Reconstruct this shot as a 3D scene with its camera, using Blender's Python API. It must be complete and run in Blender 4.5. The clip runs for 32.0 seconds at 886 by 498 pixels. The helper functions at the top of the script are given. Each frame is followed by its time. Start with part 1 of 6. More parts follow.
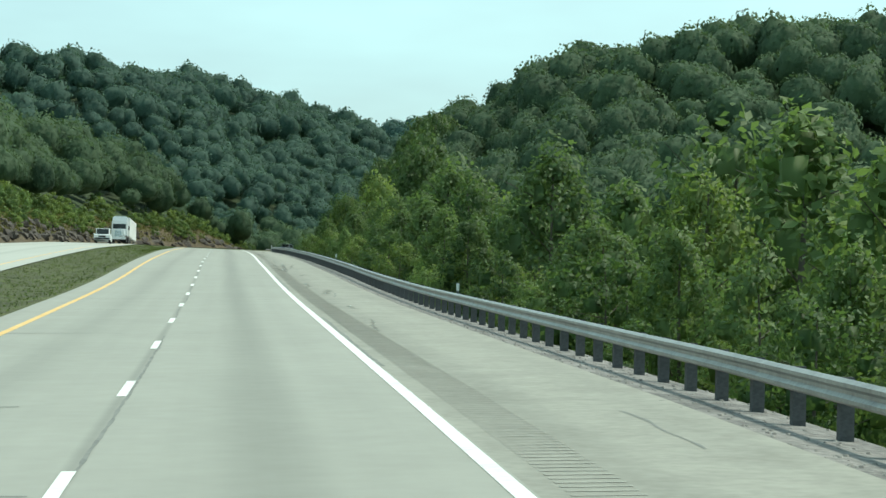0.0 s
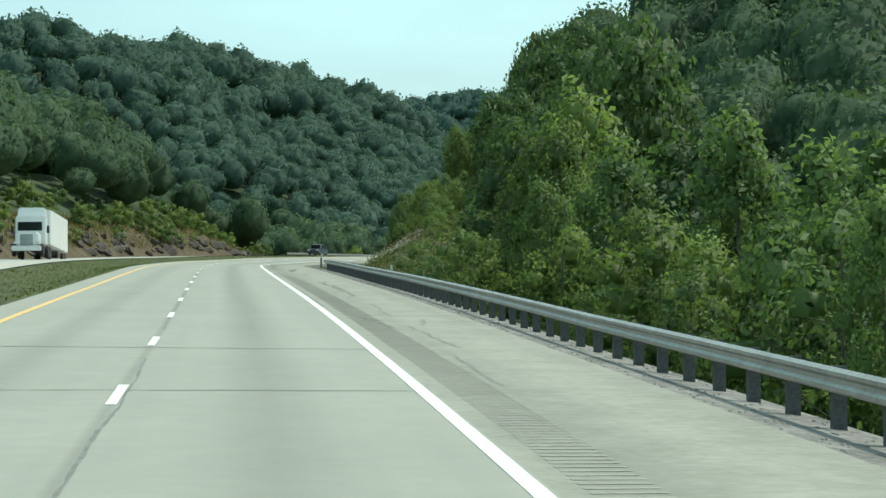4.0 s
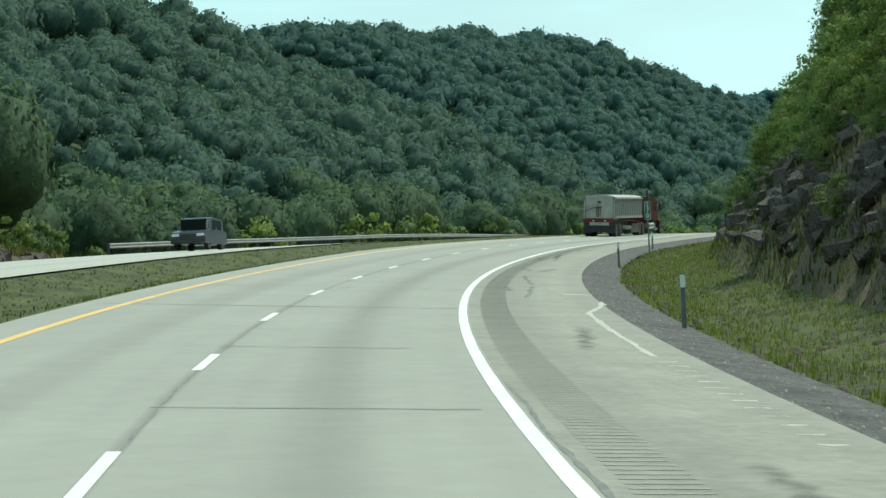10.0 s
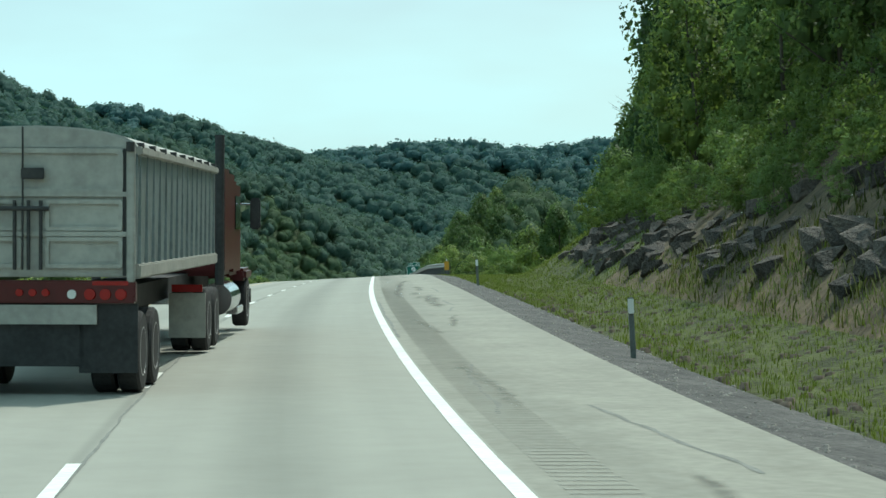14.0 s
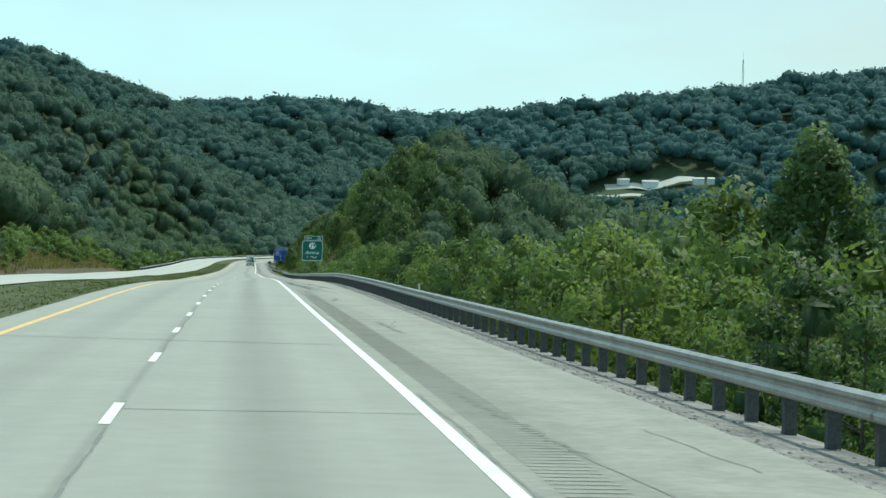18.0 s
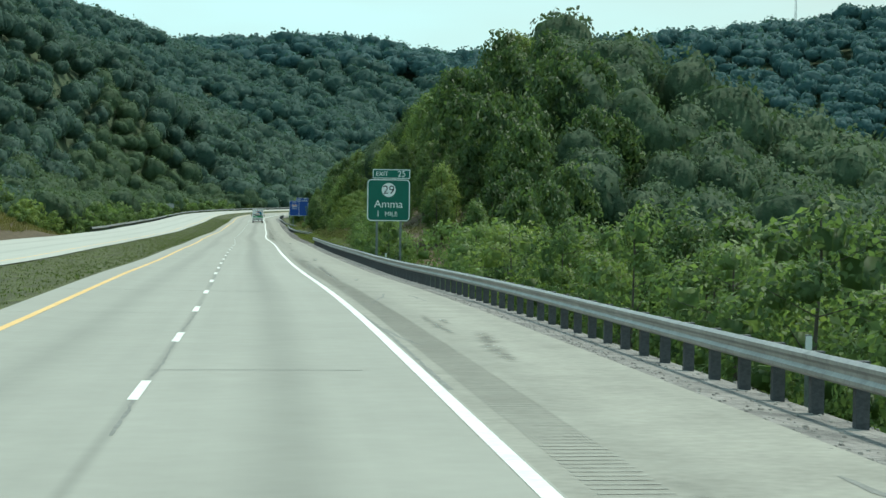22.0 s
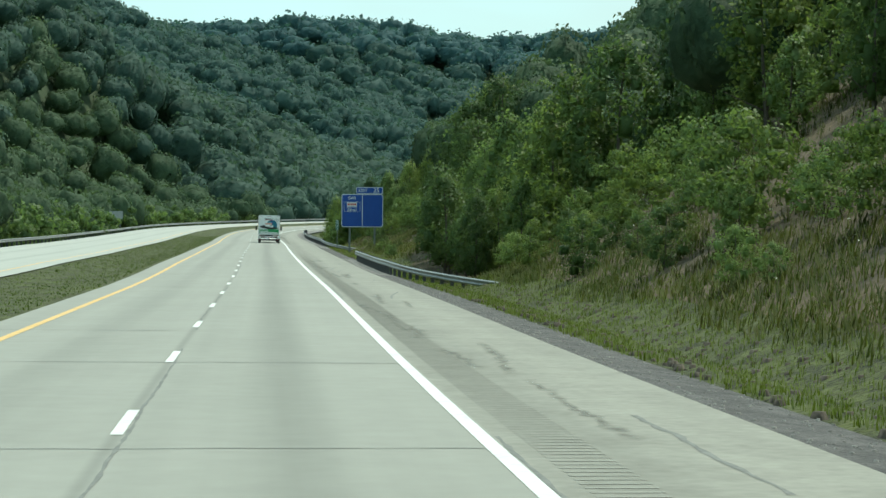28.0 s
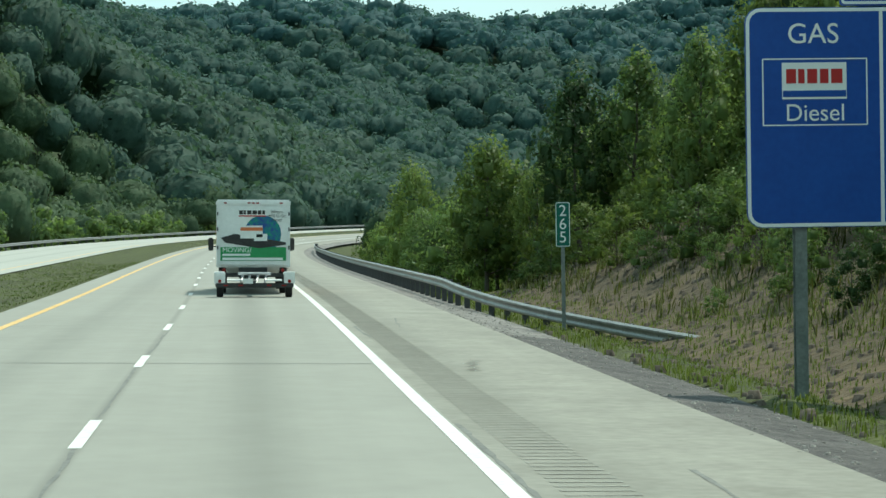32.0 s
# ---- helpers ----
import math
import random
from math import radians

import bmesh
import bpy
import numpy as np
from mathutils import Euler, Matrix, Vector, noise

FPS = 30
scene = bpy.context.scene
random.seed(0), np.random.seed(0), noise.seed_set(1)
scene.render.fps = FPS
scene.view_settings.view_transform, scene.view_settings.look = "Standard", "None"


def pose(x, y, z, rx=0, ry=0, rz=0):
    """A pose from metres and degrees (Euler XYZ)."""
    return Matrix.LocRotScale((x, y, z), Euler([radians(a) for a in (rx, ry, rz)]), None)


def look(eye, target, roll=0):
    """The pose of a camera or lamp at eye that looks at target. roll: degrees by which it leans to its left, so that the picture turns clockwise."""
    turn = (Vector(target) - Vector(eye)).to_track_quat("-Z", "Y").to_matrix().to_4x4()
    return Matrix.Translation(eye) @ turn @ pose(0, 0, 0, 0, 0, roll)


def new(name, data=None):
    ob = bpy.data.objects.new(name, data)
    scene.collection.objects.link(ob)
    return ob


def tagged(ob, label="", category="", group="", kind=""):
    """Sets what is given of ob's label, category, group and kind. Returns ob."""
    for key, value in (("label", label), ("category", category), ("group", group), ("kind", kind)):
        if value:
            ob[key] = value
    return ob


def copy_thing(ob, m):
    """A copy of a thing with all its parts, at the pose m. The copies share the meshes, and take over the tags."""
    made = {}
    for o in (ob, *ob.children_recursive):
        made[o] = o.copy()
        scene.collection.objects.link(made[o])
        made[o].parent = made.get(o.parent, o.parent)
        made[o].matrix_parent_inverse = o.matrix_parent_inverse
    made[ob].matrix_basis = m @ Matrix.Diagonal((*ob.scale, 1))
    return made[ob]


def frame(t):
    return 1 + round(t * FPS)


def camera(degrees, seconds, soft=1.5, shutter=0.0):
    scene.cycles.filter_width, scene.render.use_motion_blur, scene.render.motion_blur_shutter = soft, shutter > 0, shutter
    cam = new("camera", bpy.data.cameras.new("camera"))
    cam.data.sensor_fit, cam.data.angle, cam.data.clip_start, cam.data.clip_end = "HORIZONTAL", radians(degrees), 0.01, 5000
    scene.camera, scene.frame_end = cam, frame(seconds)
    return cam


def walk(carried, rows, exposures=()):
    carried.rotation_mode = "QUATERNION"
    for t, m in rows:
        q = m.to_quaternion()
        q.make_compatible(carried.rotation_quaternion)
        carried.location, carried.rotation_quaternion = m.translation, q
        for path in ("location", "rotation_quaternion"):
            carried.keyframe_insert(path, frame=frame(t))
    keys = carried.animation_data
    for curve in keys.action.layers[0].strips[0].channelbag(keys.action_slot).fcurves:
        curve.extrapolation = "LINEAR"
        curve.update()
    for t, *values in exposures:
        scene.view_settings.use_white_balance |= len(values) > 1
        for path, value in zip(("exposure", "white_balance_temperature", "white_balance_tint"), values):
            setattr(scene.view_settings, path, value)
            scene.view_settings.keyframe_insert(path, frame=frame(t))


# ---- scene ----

# ---- plan of the highway: one unit of the plan is S metres ----
S = 0.9
LENS = 23.03
KNOT = np.arange(-60, 1801, 40.0)
# bend per kilometre, grade and cross fall in percent, every 40 m along the road
KAP = [0, 0, 0, 0, 0, -.06, -.06, -.02, .21, -.26, .02, .11, .93, 1.7, 2.27, 2.06, 1.61, 2.17, .88, .35, -.1, .09, -.02, .07, .16,
       .02, -.36, .04, .12, .1, -.48, .51, .12, -.16, -.03, .12, -.01, -.29, .24, .3, .8, 2, 2.6, 2.6, 2.6, 2.6, 2.6]
GRADE = [2.26, 2.82, 3.35, 3.76, 3.92, 3.55, 3.77, 4.67, 4.31, 3.9, 3.54, 3.52, 2.75, 2.6, 3.17, 2.54, 2.42, 1.82, 1.9, .61, .28, -.38,
         -1.03, -1.02, -1.56, -2.19, -1.84, -2.28, -1.81, -1.82, -1.6, -1.79, -1.47, -1.51, -1.03, -1.02, -.95, -.88, -.86, -.66, -.47,
         -.3, -.16, 0, 0, 0, 0]
FALL = [0, 0, 0, -1, -2, -3.14, -1.64, -1.73, .05, 1.96, 1.32, 1.61, 2.24, 4.52, 5.39, 6.31, 7.75, 7.07, 5.58, 1.53, -.81, 0, 1.42, 1.34,
        .18, -1.31, -.14, 1.36, .7, 1.75, 1.58, -.15, .39, .54, 2.39, 1.55, 2.44, 1.88, 1.42, 1.4, 2, 3, 3, 3, 3, 3, 3]
SG = np.arange(-60, 1801, 1.0)
HEAD = np.cumsum(np.interp(SG, KNOT, KAP) / 1000)
ORI = 60
HEAD -= HEAD[ORI]
RX, RY, RZ = np.cumsum(np.sin(HEAD)), np.cumsum(np.cos(HEAD)), np.cumsum(np.interp(SG, KNOT, GRADE) / 100)
RX, RY, RZ = RX - RX[ORI], RY - RY[ORI], RZ - RZ[ORI]


def along(s):
    """Place, heading, grade and cross fall of the road's axis at s (plan units)."""
    s = np.asarray(s, float)
    return (np.interp(s, SG, RX), np.interp(s, SG, RY), np.interp(s, SG, RZ), np.interp(s, SG, HEAD),
            np.interp(s, KNOT, GRADE) / 100, np.interp(s, KNOT, FALL) / 100)


def spot(s, o, up=0.0, fall_to=6.2):
    """Metres: a place s along the road, o to the right of its axis, up above the paving."""
    x, y, z, h, g, b = along(s)
    oc = np.clip(o, -fall_to, fall_to)
    return np.stack(np.broadcast_arrays(x + o * np.cos(h), y - o * np.sin(h), z - oc * b + up), -1) * S


def stand(s, o, up=0.0, turn=0.0, tilt=True):
    """The pose of a thing on the road whose +y looks along it."""
    p = spot(s, o, up)
    x, y, z, h, g, b = along(s)
    e = Euler((math.atan(float(g)) if tilt else 0, math.atan(float(b)) if tilt and abs(o) < 7 else 0, -float(h) + radians(turn)))
    return Matrix.LocRotScale(Vector(p), e, None)


# ---- camera ----
cam = camera(LENS, 32.0, soft=1.5)
# seconds, s, o, then yaw to the right, pitch and lean to the right against the road, in degrees
DRIVE = [
    (0, 113.00, -0.45, 5.58, -0.20, 0.03),
    (1, 151.12, -0.47, 5.79, -0.17, 0.26),
    (2, 188.92, -0.39, 6.02, -0.49, -0.51),
    (3, 226.32, -0.40, 5.70, -0.76, 0.33),
    (6, 335.50, -0.54, 5.53, -0.42, -0.39),
    (7, 371.95, -0.50, 5.64, -0.53, -0.47),
    (8, 407.58, -0.34, 5.36, -0.38, -0.73),
    (9, 443.28, -0.32, 4.49, -0.69, -0.50),
    (10, 479.41, -0.33, 5.00, -1.01, -0.27),
    (11, 515.64, 0.07, 4.33, -1.05, 0.38),
    (12, 551.87, -0.22, 4.31, -1.07, -0.06),
    (13, 587.96, -0.35, 5.72, -0.98, -0.59),
    (16, 700.38, -0.41, 5.81, -0.15, -0.50),
    (17, 737.87, -0.40, 5.36, -0.28, -0.43),
    (18, 776.18, -0.42, 5.38, -0.29, -1.05),
    (19, 814.42, -0.30, 5.21, -0.29, -0.98),
    (20, 854.08, -0.40, 4.61, -0.66, -1.78),
    (21, 893.17, -0.36, 4.56, -0.67, -1.33),
    (22, 932.79, -0.28, 4.61, -0.56, -0.28),
    (23, 972.85, -0.14, 5.26, -0.70, -0.39),
    (24, 1013.25, -0.26, 5.38, -0.30, -0.90),
    (25, 1054.34, -0.03, 5.23, -0.51, -1.10),
    (28, 1179.88, -0.48, 5.30, -0.28, -0.32),
    (29, 1222.25, -0.47, 4.58, -0.54, -0.58),
    (30, 1265.30, -0.44, 5.28, -0.38, 0.24),
    (31, 1308.49, -0.41, 5.41, -0.70, -0.32),
    (32, 1352.17, -0.29, 5.32, -0.50, -0.15),
]
DT = np.array([r[0] for r in DRIVE], float)


def eased(col, t):
    """Cubic glide through the rows of DRIVE."""
    v = np.array([r[col] for r in DRIVE], float)
    m = np.gradient(v, DT)
    i = int(np.clip(np.searchsorted(DT, t, side="right") - 1, 0, len(DT) - 2))
    h = DT[i + 1] - DT[i]
    u = (t - DT[i]) / h
    return ((2 * u**3 - 3 * u**2 + 1) * v[i] + (u**3 - 2 * u**2 + u) * h * m[i] + (3 * u**2 - 2 * u**3) * v[i + 1] + (u**3 - u**2) * h * m[i + 1])


EYE_UP = 2.011


def seat(t):
    s, o, yaw, pit, rol = (float(eased(k, t)) for k in range(1, 6))
    x, y, z, h, g, b = (float(v) for v in along(s))
    eye = Vector((x + o * math.cos(h) + EYE_UP * b * math.cos(h) - EYE_UP * g * math.sin(h),
                  y - o * math.sin(h) - EYE_UP * b * math.sin(h) - EYE_UP * g * math.cos(h), z - o * b + EYE_UP)) * S
    a, p, r = h + radians(yaw), math.atan(g) + radians(pit), math.atan(b) + radians(rol)
    f = Vector((math.sin(a) * math.cos(p), math.cos(a) * math.cos(p), math.sin(p)))
    r0 = Vector((math.cos(a), -math.sin(a), 0))
    u0 = r0.cross(f)
    rr, uu = r0 * math.cos(r) - u0 * math.sin(r), u0 * math.cos(r) + r0 * math.sin(r)
    m = Matrix((rr, uu, -f)).transposed().to_4x4()
    m.translation = eye
    return m


walk(cam, [(k * 0.5, seat(k * 0.5)) for k in range(65)], [(0, 0.10, 6450, -3), (9, 0.07, 6400, -3), (13, 0.0, 6250, -3), (16, 0.0, 6080, -3), (20, 0.0, 6150, -3), (24, 0.03, 6350, -3), (32, 0.06, 6400, -3)])

# ---- sky and sun ----
SUN_EL, SUN_AZ = radians(58), radians(62)     # azimuth clockwise from +y
world = bpy.data.worlds.new("sky")
scene.world = world
world.use_nodes = True
wn, wl = world.node_tree.nodes, world.node_tree.links
wn.clear()
sky = wn.new("ShaderNodeTexSky")
sky.sky_type, sky.sun_disc = "NISHITA", False
sky.sun_elevation, sky.sun_rotation = SUN_EL, SUN_AZ
sky.air_density, sky.dust_density, sky.ozone_density = 1.0, 2.5, 1.0
# thin bright cloud veil over the blue
geo = wn.new("ShaderNodeTexCoord")
veil = wn.new("ShaderNodeTexNoise")
veil.inputs["Scale"].default_value, veil.inputs["Detail"].default_value = 2.2, 5
vmap = wn.new("ShaderNodeMapping")
vmap.inputs["Scale"].default_value = (1, 1, 3.5)
ramp = wn.new("ShaderNodeMapRange")
ramp.inputs["From Min"].default_value, ramp.inputs["From Max"].default_value = 0.38, 0.68
ramp.inputs["To Min"].default_value, ramp.inputs["To Max"].default_value = 0.30, 1.0
mix = wn.new("ShaderNodeMix")
mix.data_type = "RGBA"
mix.inputs["B"].default_value = (6.2, 9.2, 9.6, 1)
back = wn.new("ShaderNodeBackground")
back.inputs["Strength"].default_value = 0.118
wout = wn.new("ShaderNodeOutputWorld")
wl.new(geo.outputs["Generated"], vmap.inputs["Vector"])
wl.new(vmap.outputs["Vector"], veil.inputs["Vector"])
wl.new(veil.outputs["Fac"], ramp.inputs["Value"])
wl.new(ramp.outputs["Result"], mix.inputs["Factor"])
wl.new(sky.outputs["Color"], mix.inputs["A"])
wl.new(mix.outputs["Result"], back.inputs["Color"])
wl.new(back.outputs["Background"], wout.inputs["Surface"])
sun = new("sun", bpy.data.lights.new("sun", "SUN"))
sun.data.energy, sun.data.angle, sun.data.color = 3.3, radians(0.6), (1.0, 0.95, 0.86)
sun.matrix_world = look((0, 0, 300), Vector((0, 0, 300)) - Vector((math.sin(SUN_AZ) * math.cos(SUN_EL), math.cos(SUN_AZ) * math.cos(SUN_EL), math.sin(SUN_EL))))


# ---- materials ----
def srgb(r, g, b):
    return tuple(((v / 12.92) if v <= 0.04045 else ((v + 0.055) / 1.055) ** 2.4) for v in (r, g, b)) + (1,)


def mat(name, dark, light, scale=1.0, rough=0.8, metal=0.0, bump=0.0, bump_scale=None, spread=0.5, stretch=(1, 1, 1), coords="Object", rand=0.0):
    """Noise at two scales between two colours, with relief."""
    m = bpy.data.materials.new(name)
    m.use_nodes = True
    n, l = m.node_tree.nodes, m.node_tree.links
    bs = n["Principled BSDF"]
    tc, mp = n.new("ShaderNodeTexCoord"), n.new("ShaderNodeMapping")
    mp.inputs["Scale"].default_value = stretch
    l.new(tc.outputs[coords], mp.inputs["Vector"])
    fine, wide = n.new("ShaderNodeTexNoise"), n.new("ShaderNodeTexNoise")
    fine.inputs["Scale"].default_value, fine.inputs["Detail"].default_value = scale * 7, 6
    wide.inputs["Scale"].default_value, wide.inputs["Detail"].default_value = scale, 4
    for q in (fine, wide):
        l.new(mp.outputs["Vector"], q.inputs["Vector"])
    add = n.new("ShaderNodeMath")
    add.operation = "ADD"
    l.new(fine.outputs["Fac"], add.inputs[0])
    l.new(wide.outputs["Fac"], add.inputs[1])
    last = add
    if rand:
        oi, mm, ad2 = n.new("ShaderNodeObjectInfo"), n.new("ShaderNodeMath"), n.new("ShaderNodeMath")
        mm.operation, ad2.operation = "MULTIPLY_ADD", "ADD"
        mm.inputs[1].default_value, mm.inputs[2].default_value = rand, -rand / 2
        l.new(oi.outputs["Random"], mm.inputs[0])
        l.new(add.outputs[0], ad2.inputs[0])
        l.new(mm.outputs[0], ad2.inputs[1])
        last = ad2
    mr = n.new("ShaderNodeMapRange")
    mr.inputs["From Min"].default_value, mr.inputs["From Max"].default_value = 1 - spread * 0.6, 1 + spread * 0.6
    l.new(last.outputs[0], mr.inputs["Value"])
    mx = n.new("ShaderNodeMix")
    mx.data_type = "RGBA"
    mx.inputs["A"].default_value, mx.inputs["B"].default_value = (*dark[:3], 1), (*light[:3], 1)
    l.new(mr.outputs["Result"], mx.inputs["Factor"])
    l.new(mx.outputs["Result"], bs.inputs["Base Color"])
    bs.inputs["Roughness"].default_value, bs.inputs["Metallic"].default_value = rough, metal
    if bump:
        bp = n.new("ShaderNodeBump")
        bp.inputs["Strength"].default_value, bp.inputs["Distance"].default_value = min(bump, 1), 0.02 if bump_scale is None else bump_scale
        l.new(fine.outputs["Fac"], bp.inputs["Height"])
        l.new(bp.outputs["Normal"], bs.inputs["Normal"])
    return m


def leaf_mat(name, dark, light, through_light=0.3, wide=0.06, clump=0.0, grain=0.35):
    """Leaves: hue by leaf and by stretches of the stand; some light passes through."""
    m = bpy.data.materials.new(name)
    m.use_nodes = True
    n, l = m.node_tree.nodes, m.node_tree.links
    bs, out = n["Principled BSDF"], n["Material Output"]
    ge, tc, no = n.new("ShaderNodeNewGeometry"), n.new("ShaderNodeTexCoord"), n.new("ShaderNodeTexNoise")
    oi = n.new("ShaderNodeObjectInfo")
    no.inputs["Scale"].default_value, no.inputs["Detail"].default_value = wide, 3
    l.new(ge.outputs["Position"], no.inputs["Vector"])
    a = n.new("ShaderNodeMath")
    a.operation = "MULTIPLY_ADD"
    a.inputs[1].default_value = grain
    l.new(ge.outputs["Random Per Island"], a.inputs[0])
    l.new(no.outputs["Fac"], a.inputs[2])
    b = n.new("ShaderNodeMath")
    b.operation = "MULTIPLY_ADD"
    b.inputs[1].default_value = 0.6
    l.new(oi.outputs["Random"], b.inputs[0])
    l.new(a.outputs[0], b.inputs[2])
    last = b
    if clump:
        cn, cm = n.new("ShaderNodeTexNoise"), n.new("ShaderNodeMath")
        cn.inputs["Scale"].default_value, cn.inputs["Detail"].default_value, cn.inputs["Roughness"].default_value = clump, 5, 0.7
        l.new(ge.outputs["Position"], cn.inputs["Vector"])
        cm.operation, cm.inputs[1].default_value = "MULTIPLY_ADD", 1.5
        off = n.new("ShaderNodeMath")
        off.operation, off.inputs[1].default_value = "SUBTRACT", 0.5
        l.new(cn.outputs["Fac"], off.inputs[0])
        l.new(off.outputs[0], cm.inputs[0])
        l.new(b.outputs[0], cm.inputs[2])
        last = cm
        bp = n.new("ShaderNodeBump")
        bp.inputs["Strength"].default_value, bp.inputs["Distance"].default_value = 0.45, 0.5 / clump
        l.new(cn.outputs["Fac"], bp.inputs["Height"])
        l.new(bp.outputs["Normal"], bs.inputs["Normal"])
    mr = n.new("ShaderNodeMapRange")
    mr.inputs["From Min"].default_value, mr.inputs["From Max"].default_value = 0.5, 1.3
    l.new(last.outputs[0], mr.inputs["Value"])
    mx = n.new("ShaderNodeMix")
    mx.data_type = "RGBA"
    mx.inputs["A"].default_value, mx.inputs["B"].default_value = (*dark, 1), (*light, 1)
    l.new(mr.outputs["Result"], mx.inputs["Factor"])
    l.new(mx.outputs["Result"], bs.inputs["Base Color"])
    waxy = through_light >= 0.35
    bs.inputs["Roughness"].default_value = 0.6 if waxy else 0.75
    bs.inputs["Specular IOR Level"].default_value = 0.25 if waxy else 0.12
    tr, ms = n.new("ShaderNodeBsdfTranslucent"), n.new("ShaderNodeMixShader")
    glow = n.new("ShaderNodeMix")
    glow.data_type, glow.blend_type = "RGBA", "MULTIPLY"
    glow.inputs["Factor"].default_value, glow.inputs["B"].default_value = 1.0, (1.4, 1.5, 1.0, 1)
    l.new(mx.outputs["Result"], glow.inputs["A"])
    l.new(glow.outputs["Result"], tr.inputs["Color"])
    ms.inputs["Fac"].default_value = through_light
    l.new(bs.outputs["BSDF"], ms.inputs[1])
    l.new(tr.outputs["BSDF"], ms.inputs[2])
    l.new(ms.outputs["Shader"], out.inputs["Surface"])
    return m


def plain(name, c, rough=0.5, metal=0.0):
    m = bpy.data.materials.new(name)
    m.use_nodes = True
    bs = m.node_tree.nodes["Principled BSDF"]
    bs.inputs["Base Color"].default_value = (*c[:3], 1)
    bs.inputs["Roughness"].default_value, bs.inputs["Metallic"].default_value = rough, metal
    return m


def paving(name, dark, light, tracks, scale=0.35, spread=1.1):
    """Worn concrete: grain, stains and oil bands that run along the lanes (u across, v along)."""
    m = mat(name, dark, light, scale=scale, rough=0.85, bump=0.25, bump_scale=0.01, spread=spread)
    n, l = m.node_tree.nodes, m.node_tree.links
    bs = n["Principled BSDF"]
    base = bs.inputs["Base Color"].links[0].from_socket
    uv, sep = n.new("ShaderNodeUVMap"), n.new("ShaderNodeSeparateXYZ")
    l.new(uv.outputs["UV"], sep.inputs[0])
    st, sm = n.new("ShaderNodeTexNoise"), n.new("ShaderNodeMapping")
    sm.inputs["Scale"].default_value = (1.6, 0.02, 1)
    st.inputs["Scale"].default_value, st.inputs["Detail"].default_value = 1.0, 4
    l.new(uv.outputs["UV"], sm.inputs["Vector"])
    l.new(sm.outputs["Vector"], st.inputs["Vector"])
    total = st.outputs["Fac"]
    mul = n.new("ShaderNodeMath")
    mul.operation, mul.inputs[1].default_value = "MULTIPLY", 0.35
    l.new(total, mul.inputs[0])
    total = mul.outputs[0]
    for centre, width, depth in tracks:
        d, e, g = n.new("ShaderNodeMath"), n.new("ShaderNodeMath"), n.new("ShaderNodeMapRange")
        d.operation, d.inputs[1].default_value = "SUBTRACT", centre
        e.operation = "ABSOLUTE"
        l.new(sep.outputs["X"], d.inputs[0])
        l.new(d.outputs[0], e.inputs[0])
        g.interpolation_type = "SMOOTHSTEP"
        g.inputs["From Min"].default_value, g.inputs["From Max"].default_value = width, 0.0
        g.inputs["To Min"].default_value, g.inputs["To Max"].default_value = 0.0, depth
        l.new(e.outputs[0], g.inputs["Value"])
        ad = n.new("ShaderNodeMath")
        ad.operation = "ADD"
        l.new(total, ad.inputs[0])
        l.new(g.outputs["Result"], ad.inputs[1])
        total = ad.outputs[0]
    mx = n.new("ShaderNodeMix")
    mx.data_type, mx.blend_type = "RGBA", "MULTIPLY"
    mx.inputs["B"].default_value = (0.42, 0.43, 0.42, 1)
    l.new(total, mx.inputs["Factor"])
    l.new(base, mx.inputs["A"])
    l.new(mx.outputs["Result"], bs.inputs["Base Color"])
    return m


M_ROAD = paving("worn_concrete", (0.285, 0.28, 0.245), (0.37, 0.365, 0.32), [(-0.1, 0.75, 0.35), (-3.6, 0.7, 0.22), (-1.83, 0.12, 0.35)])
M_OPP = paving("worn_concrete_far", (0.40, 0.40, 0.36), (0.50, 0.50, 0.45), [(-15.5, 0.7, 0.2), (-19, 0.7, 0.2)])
M_SHOULDER = paving("shoulder_asphalt", (0.245, 0.235, 0.198), (0.365, 0.352, 0.30), [(2.3, 0.7, 0.12), (2.9, 0.8, 0.22), (4.6, 0.5, 0.10)], 0.9, 0.6)
M_GRAVEL = mat("gravel", (0.10, 0.095, 0.09), (0.30, 0.28, 0.26), scale=1.2, rough=0.95, bump=1.0, bump_scale=0.05, spread=0.45)
M_WHITE = mat("white_marking", (0.62, 0.62, 0.58), (0.82, 0.82, 0.79), scale=1.5, rough=0.7, spread=0.5)
M_YELLOW = mat("yellow_marking", (0.62, 0.38, 0.11), (0.76, 0.50, 0.20), scale=1.0, rough=0.7)
M_GROUND = mat("forest_floor", (0.028, 0.05, 0.02), (0.06, 0.085, 0.035), scale=0.05, rough=1.0, spread=0.6)
M_GRASS = mat("verge_grass", (0.032, 0.036, 0.014), (0.098, 0.112, 0.032), scale=1.1, rough=1.0, bump=1.0, bump_scale=0.1, spread=0.32)
M_STEEL = mat("galvanised_steel", (0.21, 0.208, 0.20), (0.36, 0.355, 0.34), scale=2, rough=0.42, metal=0.35, bump=0.1)
M_POST = mat("weathered_post", (0.05, 0.052, 0.055), (0.11, 0.11, 0.115), scale=3, rough=0.85, bump=0.3)
M_BARK = mat("bark", (0.06, 0.05, 0.04), (0.16, 0.14, 0.11), scale=2, rough=0.95, bump=0.8, stretch=(3, 3, 0.6))
